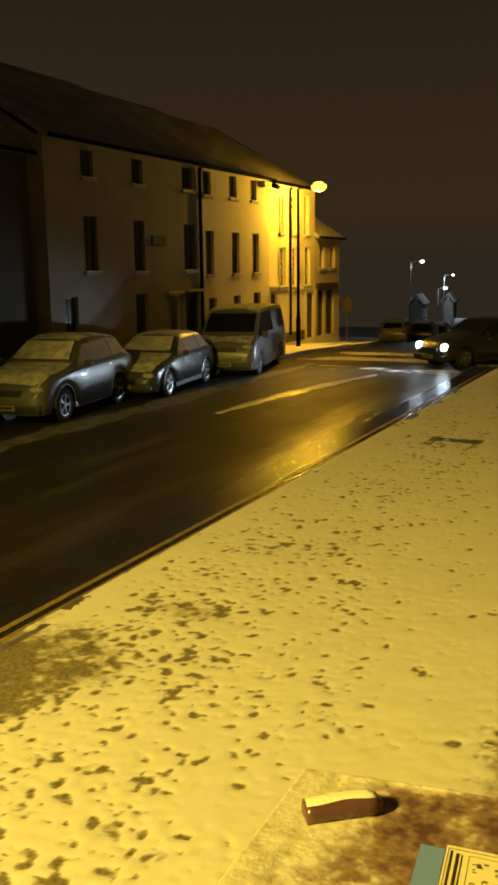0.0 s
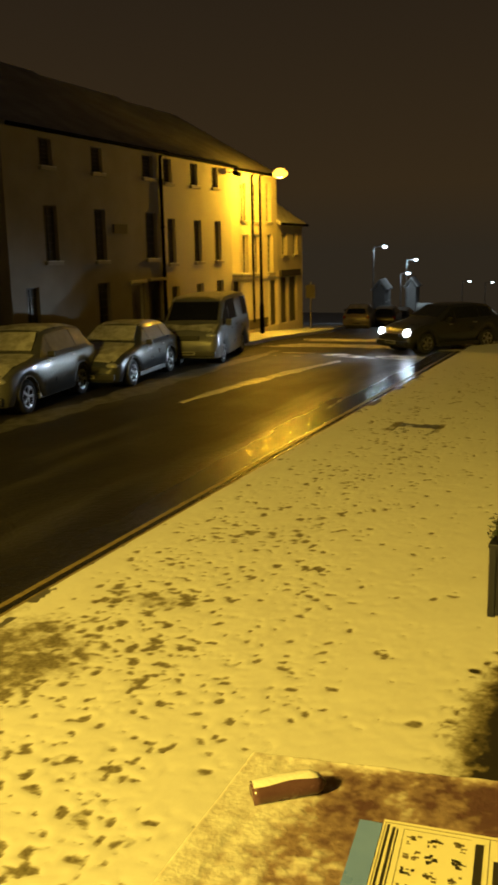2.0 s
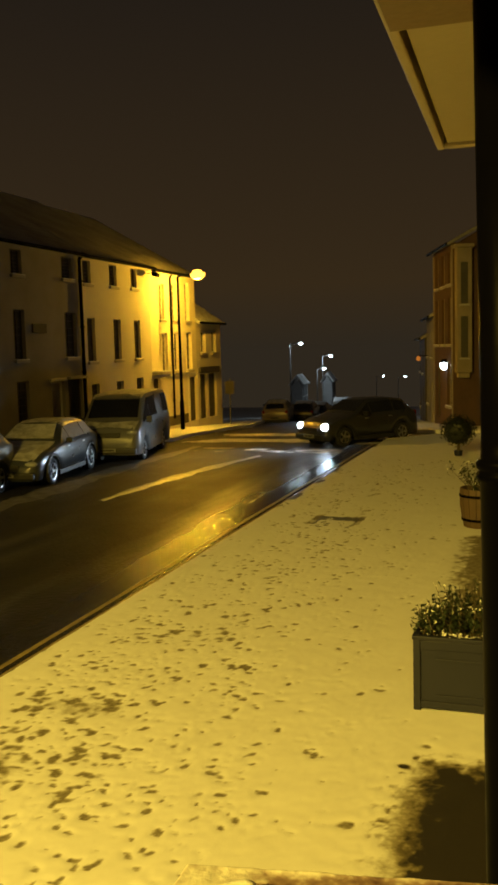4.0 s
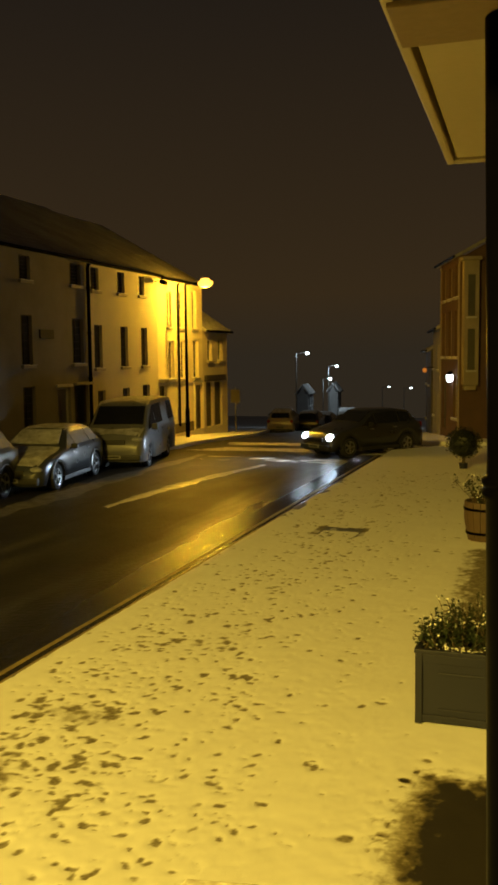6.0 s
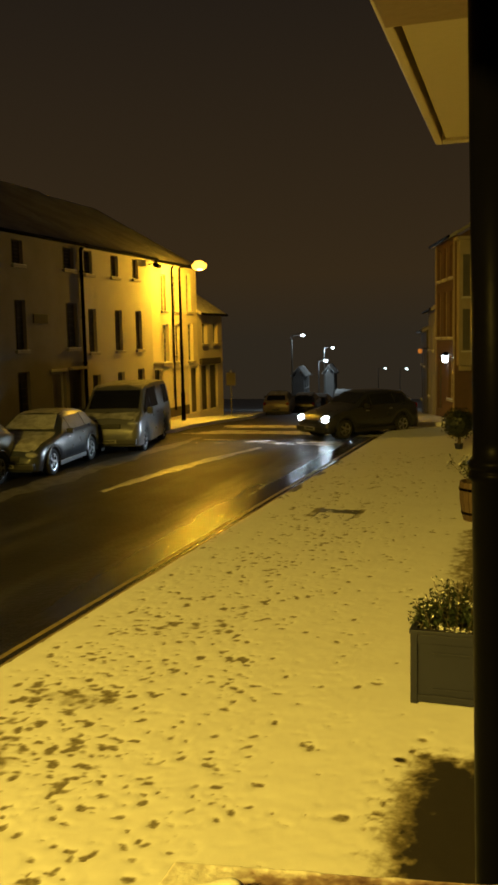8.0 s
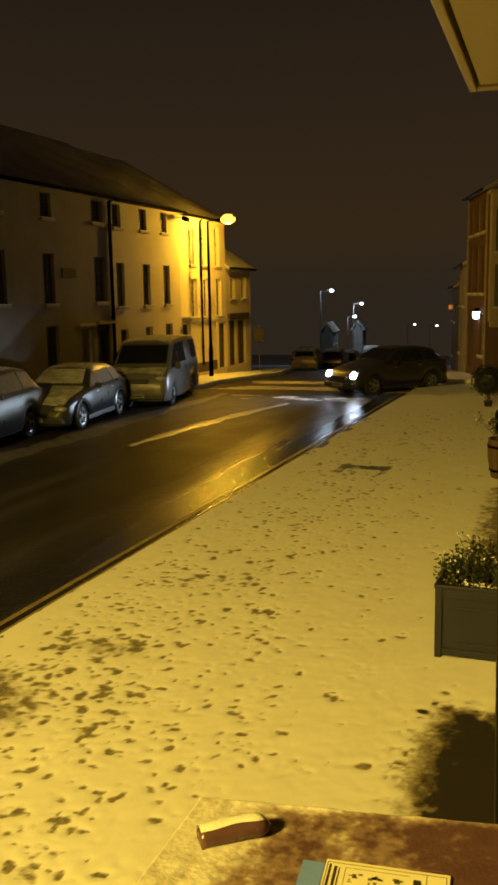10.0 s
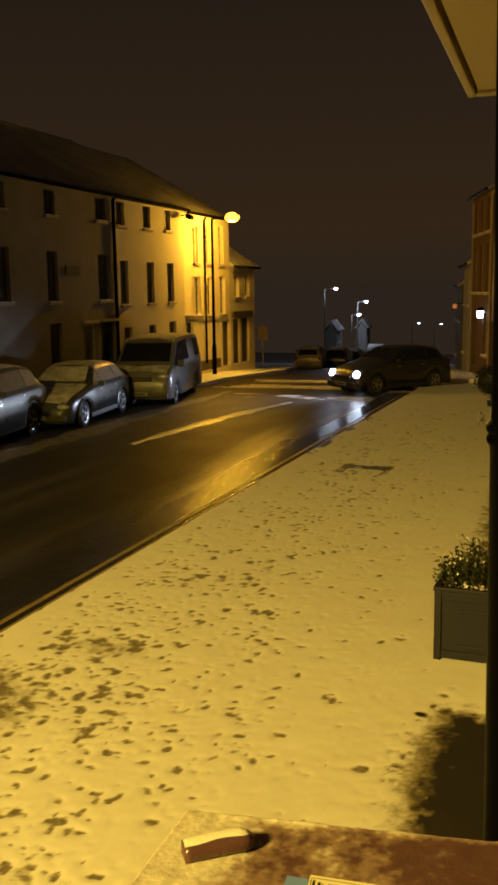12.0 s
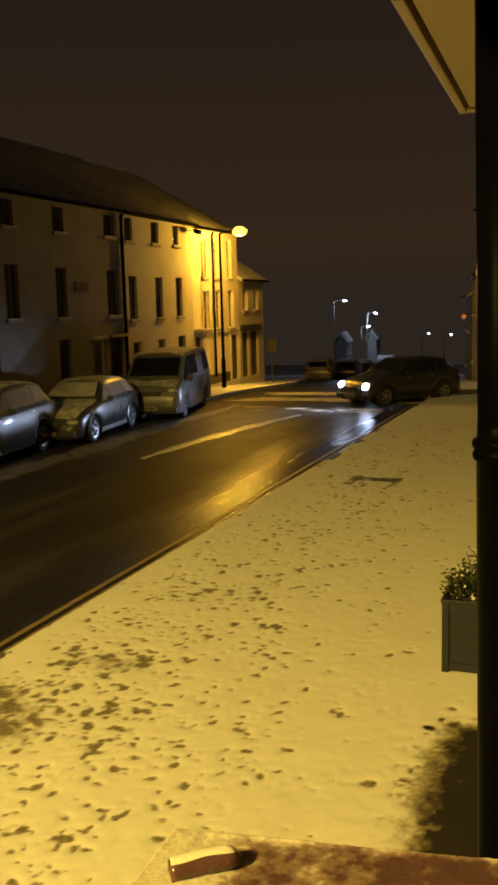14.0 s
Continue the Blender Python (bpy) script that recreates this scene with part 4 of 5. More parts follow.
tagged(mesh_ob("terrace", box((-0.30, -3.0, -0.2), (2.4, 2.05, 1.45), 0.02), STONE), "raised stone terrace under the portico", "terrace", kind="structure")

# ---------- red table with its leaflet ----------
TZ = 2.2
table = thing("table", "red painted outdoor table partly covered with snow", "table", Matrix.Translation((-0.1, 0.85, 1.45)))
bm = bmesh.new()
lo, hi = (-0.55, 0.35), (0.42, 1.225)
r = 0.05
outline = []
for cx, cy, a0 in ((hi[0] - r, hi[1] - r, 0), (lo[0] + r, hi[1] - r, 90), (lo[0] + r, lo[1] + r, 180), (hi[0] - r, lo[1] + r, 270)):
    outline += [(cx + r * math.cos(radians(a0 + k * 15)), cy + r * math.sin(radians(a0 + k * 15))) for k in range(7)]
skew = lambda x, y: (x + 0.1, y - 0.85 + (0.18 * (x - lo[0]) if y > 0.8 else 0.0))
bm = slab([skew(x, y) for x, y in outline], TZ - 1.45, 0.035)
bmesh.ops.bevel(bm, geom=[e for e in bm.edges if abs(e.verts[0].co.z - e.verts[1].co.z) < 1e-5], offset=0.008, segments=2, affect="EDGES")
top = part("tabletop", bm, RED, table, "glossy red painted board")
for x, y in ((-0.35, -0.42), (0.42, -0.42), (-0.35, 0.25), (0.42, 0.3)):
    part("leg", box((x - 0.025, y - 0.025, 0.0), (x + 0.025, y + 0.025, TZ - 1.45 - 0.036), 0.004), RED, table)

# snow lying on the open side of the table, thinning out towards the canopy
tx, tw = np.arange(-0.562, 0.33, 0.003), np.arange(0, 0.66, 0.003)
TX, TW = np.meshgrid(tx, tw)
nz = smooth_noise(tx, tw, 0.05, 21) * 0.4 + smooth_noise(tx, tw, 0.018, 22) * 0.35 + smooth_noise(tx, tw, 0.008, 23) * 0.25
blotch = smooth_noise(tx, tw, 0.11, 24)
lay = 0.0032 * np.clip(1.0 - (TX + 0.55) / 0.30, -0.75, 0.9) + 0.0078 * (nz - 0.5) * np.clip((TX + 0.58) / 0.22, 0.30, 1) + 0.003 * (blotch - 0.5)
lay += 0.0020 * np.clip((-0.40 - TX) / 0.10, 0, 1)
lay += 0.0022 * np.exp(-((TX + 0.518) / 0.014) ** 2) - 0.0016 * np.exp(-((TX + 0.488) / 0.012) ** 2)
lay += 0.0040 * np.exp(-(TW / 0.014) ** 2) * np.clip((0.25 - TX) / 0.3, 0, 1)
lay -= 0.0011 * np.clip((TX + 0.42) / 0.12, 0, 1)
lay = np.minimum(lay, 0.0055)
cover_of = np.minimum(lay, 0.0031)
lay = np.maximum(lay, 0.0006)
lay -= 0.018 * np.clip(1 - np.minimum((TX + 0.562) / 0.012, (TW + 0.001) / 0.006), 0, 1) ** 2
lay[(TX > -0.285) & (TX < -0.075) & (TW > 0.165)] -= 0.03
frost = grid_mesh("snow", tx, tw, TZ + lay, MELTING)
frost.data.attributes.new("thickness", "FLOAT", "POINT").data.foreach_set("value", cover_of.astype(np.float32).ravel())
co = np.empty((len(tw), len(tx), 3), dtype=np.float32)
co[..., 0], co[..., 1], co[..., 2] = TX, 1.231 + 0.18 * (TX + 0.55) - TW, TZ + lay
frost.data.vertices.foreach_set("co", co.ravel())
tagged(frost, "patchy melting snow on the red tabletop", "snow", kind="stuff")

# the rounded grip that lies on the table's corner
grip = thing("grip", "short brown rounded grip lying on the snowy table", "handle", Matrix.Translation((-0.442, 1.128, TZ + 0.014)) @ Matrix.Rotation(radians(38), 4, "Z"))
bm = bmesh.new()
rings = []
for k in range(13):
    u = k / 12
    rad = 0.021 * (1.0 if u < 0.8 else math.sqrt(max(0.02, 1 - ((u - 0.8) / 0.2) ** 2)))
    x = -0.068 + 0.136 * u
    rings.append([bm.verts.new((x, rad * math.cos(a), rad * 0.9 * math.sin(a) + 0.003 * math.sin(u * 3))) for a in np.linspace(0, 2 * math.pi, 17)[:-1]])
for p, q in zip(rings, rings[1:]):
    for i in range(16):
        bm.faces.new((p[i], p[(i + 1) % 16], q[(i + 1) % 16], q[i]))
bm.faces.new(rings[0]), bm.faces.new(rings[-1])
part("body", bm, mat("brown_lacquer", (0.13, 0.068, 0.085), (0.085, 0.042, 0.055), rough=0.25, scale=20, fine=120, bump=0.1), grip, smooth=True)
bm = bmesh.new()
rows = []
rg = random.Random(3)
for k in range(22):
    u = k / 21
    x = -0.067 + 0.130 * u
    end = math.sqrt(max(0.05, 1 - max(0.0, (u - 0.8) / 0.22) ** 2))
    line = []
    for q in range(11):
        v = q / 10
        a = radians(-35 + (150 + 4 * math.sin(9 * u)) * v)
        rad = (0.0205 + 0.0050 * math.sin(math.pi * v) ** 0.6 * rg.uniform(0.8, 1.1)) * end
        line.append(bm.verts.new((x, rad * math.cos(a), rad * 0.95 * math.sin(a) + 0.003 * math.sin(u * 3))))
    rows.append(line)
for p, q in zip(rows, rows[1:]):
    for i in range(10):
        bm.faces.new((p[i], p[i + 1], q[i + 1], q[i]))
part("snow_cap", bm, SNOW, grip, "snow along the top", True)

# printed leaflet
leaf = thing("leaflet", "printed cream leaflet with dark blocks on the table", "leaflet", pose(-0.153, 1.035, TZ + 0.003, 0, 0, 6))
part("sheet", box((-0.105, -0.30, 0.0), (0.105, 0.095, 0.0022)), PAPER, leaf)
part("blue_edge", box((-0.145, -0.30, -0.001), (-0.1065, 0.085, 0.0012)), PAPER_BLUE, leaf, "blue-grey strip showing beside the sheet")
bars = bmesh.new()
for x0, x1, y0, y1 in ((-0.098, -0.094, -0.1, 0.082), (-0.089, -0.084, -0.1, 0.078), (-0.081, -0.079, -0.1, 0.075)):
    add_box(bars, (x0, y0, 0.0022), (x1, y1, 0.0028))
part("heading", bars, INK, leaf, "dark heading bars")
part("panel", box((0.045, -0.16, 0.0022), (0.058, 0.07, 0.0027)), INK, leaf, "dark title block")
part("panel", box((0.074, -0.16, 0.0022), (0.094, 0.035, 0.0027)), INK, leaf, "dark title block")
bm = bmesh.new()
for x0, x1, y0, y1 in ((-0.102, -0.1005, -0.2, 0.088), (-0.102, 0.100, 0.0865, 0.088), (0.0985, 0.100, -0.2, 0.0865), (0.066, 0.0675, -0.2, 0.0865), (-0.070, -0.069, -0.2, 0.078), (-0.070, 0.038, 0.077, 0.078)):
    add_box(bm, (x0, y0, 0.0022), (x1, y1, 0.0026))
part("printed_border", bm, INK_SOFT, leaf, "thin olive border lines")
rg = random.Random(11)
for x in (-0.052, -0.018, 0.020):
    for j in range(4):
        bm = bmesh.new()
        y = 0.052 - 0.04 * j
        for q in range(9):
            a, b = x + rg.uniform(-0.013, 0.006), y + rg.uniform(-0.012, 0.010)
            add_box(bm, (a, b, 0.0022), (a + rg.uniform(0.003, 0.010), b + rg.uniform(0.002, 0.006), 0.0027))
        part("printed_mark", bm, INK_SOFT if (j + int(x * 100)) % 3 else INK, leaf)

# ---------- planters ----------


def leafy(bm, centre, spread, count, size, seed, droop=0.3):
    """Loose pointed leaves, each folded along its rib."""
    r = random.Random(seed)
    for k in range(count):
        u = Vector((r.gauss(0, 1), r.gauss(0, 1), r.gauss(0, 1))).normalized() * (r.random() ** 0.45)
        c = Vector(centre) + Vector((u.x * spread[0], u.y * spread[1], u.z * spread[2]))
        s = size * r.uniform(0.6, 1.3)
        m = Matrix.Translation(c) @ Euler((r.uniform(-0.9, 0.9), r.uniform(-0.9, 0.9) - droop, r.uniform(0, 6.28))).to_matrix().to_4x4()
        p = [m @ Vector(q) for q in ((0, 0, 0), (0.5 * s, 0.28 * s, 0.10 * s), (1.1 * s, 0, -0.05 * s), (0.5 * s, -0.28 * s, 0.10 * s), (0.5 * s, 0, 0))]
        v = [bm.verts.new(q) for q in p]
        bm.faces.new((v[0], v[4], v[1]))
        bm.faces.new((v[1], v[4], v[2]))
        bm.faces.new((v[2], v[4], v[3]))
        bm.faces.new((v[3], v[4], v[0]))


def twigs(points, radius):
    bm = bmesh.new()
    for a, b in points:
        add_rod(bm, a, b, radius, radius * 0.5, 6)
    return bm


box_planter = thing("planter", "square dark grey panelled planter with a snowy evergreen", "planter", Matrix.Translation((-0.57, 7.24, 0.1)), "planters")
W, D, H = 0.385, 0.235, 0.635
bm = bmesh.new()
add_box(bm, (-W + 0.02, -D + 0.02, 0.04), (W - 0.02, D - 0.02, H - 0.03))
part("body", bm, PLANTER, box_planter)
for x in (-W, W - 0.06):
    for y in (-D, D - 0.06):
        part("corner_post", box((x, y, 0.0), (x + 0.06, y + 0.06, H - 0.02), 0.006), PLANTER, box_planter)
for name, z0, z1 in (("bottom_rail", 0.03, 0.09), ("top_rail", H - 0.10, H - 0.025)):
    for y0, y1 in ((-D + 0.004, -D + 0.02), (D - 0.02, D - 0.004)):
        part(name, box((-W + 0.061, y0, z0), (W - 0.061, y1, z1), 0.004), PLANTER, box_planter)
    for x0, x1 in ((-W + 0.004, -W + 0.02), (W - 0.02, W - 0.004)):
        part(name, box((x0, -D + 0.061, z0), (x1, D - 0.061, z1), 0.004), PLANTER, box_planter)
part("moulding", box((-0.20, -D + 0.008, 0.13), (0.20, -D + 0.019, 0.15), 0.004), PLANTER, box_planter)
part("moulding", box((-0.20, -D + 0.008, 0.44), (0.20, -D + 0.019, 0.46), 0.004), PLANTER, box_planter)
bm = bmesh.new()
for lo_, hi_ in (((-W - 0.008, -D - 0.008), (W + 0.008, -D + 0.05)), ((-W - 0.008, D - 0.05), (W + 0.008, D + 0.008)), ((-W - 0.008, -D + 0.05), (-W + 0.05, D - 0.05)), ((W - 0.05, -D + 0.05), (W + 0.008, D - 0.05))):
    add_box(bm, (*lo_, H - 0.02), (*hi_, H + 0.015), 0.006)
part("rim", bm, PLANTER, box_planter)
part("soil", box((-W + 0.05, -D + 0.05, H - 0.1), (W - 0.05, D - 0.05, H - 0.025)), SOIL, box_planter)
rg = random.Random(5)
stems = []
bm_leaf, bm_snow = bmesh.new(), bmesh.new()
for k in range(72):
    a = Vector((rg.uniform(-0.33, 0.34), rg.uniform(-0.18, 0.18), H - 0.03))
    tall = 0.20 + 0.36 * math.exp(-((a.x - 0.05) / 0.24) ** 2)
    b = a + Vector((rg.gauss(-0.02, 0.07), rg.gauss(-0.02, 0.07), tall * rg.uniform(0.45, 0.92)))
    stems.append((a, b))
    leafy(bm_leaf, a.lerp(b, 0.6), (0.06, 0.06, 0.5 * (b.z - a.z)), 30, 0.040, 100 + k)
    if rg.random() < 0.75:
        leafy(bm_snow, a.lerp(b, 0.95), (0.05, 0.05, 0.06), 3, 0.026, 300 + k, 0.0)
leafy(bm_snow, (-0.05, -D + 0.06, H + 0.02), (0.30, 0.04, 0.02), 55, 0.030, 77, 0)
leafy(bm_leaf, (0.0, 0.0, H + 0.06), (0.36, 0.2, 0.08), 500, 0.04, 78)
part("foliage_stem", twigs(stems, 0.006), BARK, box_planter)
part("foliage", bm_leaf, LEAF, box_planter, "small glossy evergreen leaves")
part("snow_on_leaves", bm_snow, SNOW, box_planter, "snow caught on the leaves")

tub = thing("planter", "weathered wooden half-barrel planter with a ragged plant", "planter", Matrix.Translation((-0.92, 14.85, 0.1)), "planters")
prof = [(0.29, 0.0), (0.325, 0.16), (0.355, 0.36), (0.36, 0.54), (0.35, 0.66)]
for k in range(18):
    a0, a1 = 2 * math.pi * k / 18 + 0.012, 2 * math.pi * (k + 1) / 18 - 0.012
    bm = bmesh.new()
    ring = []
    for rr, z in prof:
        ring.append([bm.verts.new((q * math.cos(a), q * math.sin(a), z)) for q, a in ((rr, a0), (rr, a1), (rr - 0.03, a1), (rr - 0.03, a0))])
    for p, q in zip(ring, ring[1:]):
        for i in range(4):
            bm.faces.new((p[i], p[(i + 1) % 4], q[(i + 1) % 4], q[i]))
    bm.faces.new(ring[0]), bm.faces.new(ring[-1])
    part("stave", bm, BARREL, tub)
for z in (0.12, 0.52):
    rr = 0.325 if z < 0.2 else 0.362
    part("hoop", turned([(rr, z), (rr + 0.006, z + 0.003), (rr + 0.006, z + 0.04), (rr, z + 0.043)], 30), IRON, tub)
part("soil", turned([(0.30, 0.50), (0.305, 0.60)], 20), SOIL, tub)
bm_leaf, bm_snow, stems = bmesh.new(), bmesh.new(), []
for k in range(16):
    a = Vector((rg.uniform(-0.2, 0.2), rg.uniform(-0.2, 0.2), 0.58))
    b = a + Vector((rg.gauss(-0.16, 0.14), rg.gauss(-0.02, 0.1), rg.uniform(0.12, 0.5)))
    stems.append((a, b))
    leafy(bm_leaf, a.lerp(b, 0.85), (0.08, 0.08, 0.12), 14, 0.07, 500 + k)
    leafy(bm_snow, b, (0.07, 0.07, 0.07), 4, 0.05, 600 + k, 0)
part("foliage_stem", twigs(stems, 0.007), BARK, tub)
part("foliage", bm_leaf, LEAF, tub, "ragged dark leaves")
part("snow_on_leaves", bm_snow, SNOW, tub)

ball = thing("topiary_bush", "dark clipped round bush on a short stem", "bush", Matrix.Translation((-2.16, 24.3, 0.1)))
part("pot", turned([(0.09, 0), (0.10, 0.03), (0.115, 0.13), (0.12, 0.14), (0.12, 0.16)], 18), PLANTER, ball)
part("stem", rod((0, 0, 0.1), (0.02, 0, 0.45), 0.045, 0.04), BARK, ball)
bm = bmesh.new()
leafy(bm, (0, 0, 0.70), (0.50, 0.46, 0.44), 2200, 0.07, 9)
bmesh.ops.create_icosphere(bm, subdivisions=2, radius=0.38, matrix=Matrix.Translation((0, 0, 0.70)))
part("foliage", bm, LEAF_DARK, ball, "dense dark clipped leaves")

# ---------- cars ----------
SHAPES = {
    # per station: along, belt height, top height, half-width at the belt, half-width at the top
    "estate": dict(st=((-2.30, 0.48, 0.50, 0.62, 0.55), (-2.20, 0.62, 0.66, 0.80, 0.70), (-1.75, 0.78, 0.83, 0.86, 0.74), (-1.05, 0.88, 0.95, 0.89, 0.78), (-0.80, 0.92, 1.02, 0.90, 0.76),
                       (-0.10, 0.94, 1.40, 0.90, 0.60), (0.20, 0.94, 1.44, 0.90, 0.60), (1.00, 0.95, 1.43, 0.90, 0.60), (1.65, 0.96, 1.37, 0.89, 0.58), (2.10, 0.95, 1.02, 0.86, 0.64), (2.28, 0.75, 0.80, 0.80, 0.70)),
                   axle=(-1.40, 1.40), r=0.33, screen=(4, 5), side=((4, 5), (5, 7), (7, 8)), rear=(8, 9), floor=0.2),
    "suv": dict(st=((-2.25, 0.60, 0.62, 0.66, 0.58), (-2.15, 0.80, 0.84, 0.84, 0.74), (-1.70, 0.98, 1.03, 0.90, 0.78), (-1.00, 1.04, 1.12, 0.92, 0.80), (-0.75, 1.06, 1.18, 0.92, 0.78),
                    (-0.15, 1.08, 1.60, 0.92, 0.64), (0.2, 1.08, 1.66, 0.92, 0.64), (1.05, 1.10, 1.65, 0.92, 0.64), (1.75, 1.12, 1.56, 0.91, 0.62), (2.12, 1.08, 1.16, 0.88, 0.70), (2.26, 0.85, 0.9, 0.84, 0.74)),
                axle=(-1.35, 1.32), r=0.36, screen=(4, 5), side=((4, 5), (5, 7), (7, 8)), rear=(8, 9), floor=0.26),
    "van": dict(st=((-2.42, 0.62, 0.64, 0.72, 0.62), (-2.34, 0.92, 0.96, 0.90, 0.80), (-1.95, 1.06, 1.12, 0.95, 0.84), (-1.70, 1.10, 1.20, 0.95, 0.84), (-1.00, 1.14, 1.82, 0.95, 0.78),
                    (-0.70, 1.14, 1.93, 0.95, 0.78), (0.40, 1.14, 1.96, 0.95, 0.78), (1.40, 1.14, 1.96, 0.95, 0.78), (2.20, 1.14, 1.93, 0.95, 0.78), (2.40, 1.10, 1.80, 0.94, 0.80), (2.45, 0.9, 1.05, 0.92, 0.84)),
                axle=(-1.45, 1.45), r=0.34, screen=(3, 4), side=((3, 5), (5, 6), (7, 8)), rear=(9, 10), floor=0.24),
    "hatch": dict(st=((-1.98, 0.48, 0.50, 0.60, 0.54), (-1.88, 0.66, 0.70, 0.78, 0.68), (-1.45, 0.82, 0.87, 0.83, 0.72), (-0.95, 0.90, 0.98, 0.84, 0.74), (-0.75, 0.93, 1.04, 0.84, 0.72),
                      (-0.10, 0.95, 1.42, 0.84, 0.58), (0.20, 0.95, 1.46, 0.84, 0.58), (0.90, 0.97, 1.45, 0.84, 0.58), (1.45, 0.98, 1.38, 0.83, 0.56), (1.82, 0.97, 1.06, 0.82, 0.66), (1.95, 0.75, 0.8, 0.78, 0.70)),
                  axle=(-1.22, 1.25), r=0.31, screen=(4, 5), side=((4, 5), (5, 7), (7, 8)), rear=(8, 9), floor=0.2),
}


def wheel(car, x, y, r, out, spokes=5):
    w = part("wheel", turned([(r * 0.62, -0.10), (r * 0.93, -0.105), (r, -0.07), (r, 0.07), (r * 0.93, 0.105), (r * 0.64, 0.10), (r * 0.62, 0.07)], 28), TYRE, car, "black tyre", True)
    w.matrix_basis = Matrix.Translation((x, y, r)) @ Matrix.Rotation(math.pi / 2 * out, 4, "Y")
    part("brake_disc", turned([(r * 0.60, 0.01), (r * 0.61, 0.03)], 24), BLACK_TRIM, w)
    bm = bmesh.new()
    ring = turned([(r * 0.58, 0.085), (r * 0.655, 0.085), (r * 0.655, 0.105), (r * 0.58, 0.1)], 28)
    me = bpy.data.meshes.new("tmp")
    ring.to_mesh(me)
    ring.free()
    bm.from_mesh(me)
    bmesh.ops.delete(bm, geom=[f for f in bm.faces if len(f.verts) > 8], context="FACES_ONLY")
    bpy.data.meshes.remove(me)
    for k in range(spokes):
        a = 2 * math.pi * k / spokes + 0.3
        for s in (-0.09, 0.09):
            add_box(bm, (r * 0.1, -0.016, 0.075), (r * 0.60, 0.016, 0.098), 0, Matrix.Rotation(a + s, 4, "Z"))
    add_rod(bm, (0, 0, 0.07), (0, 0, 0.105), r * 0.16, seg=14)
    part("rim", bm, RIM, w, "silver spoked rim")
    return w


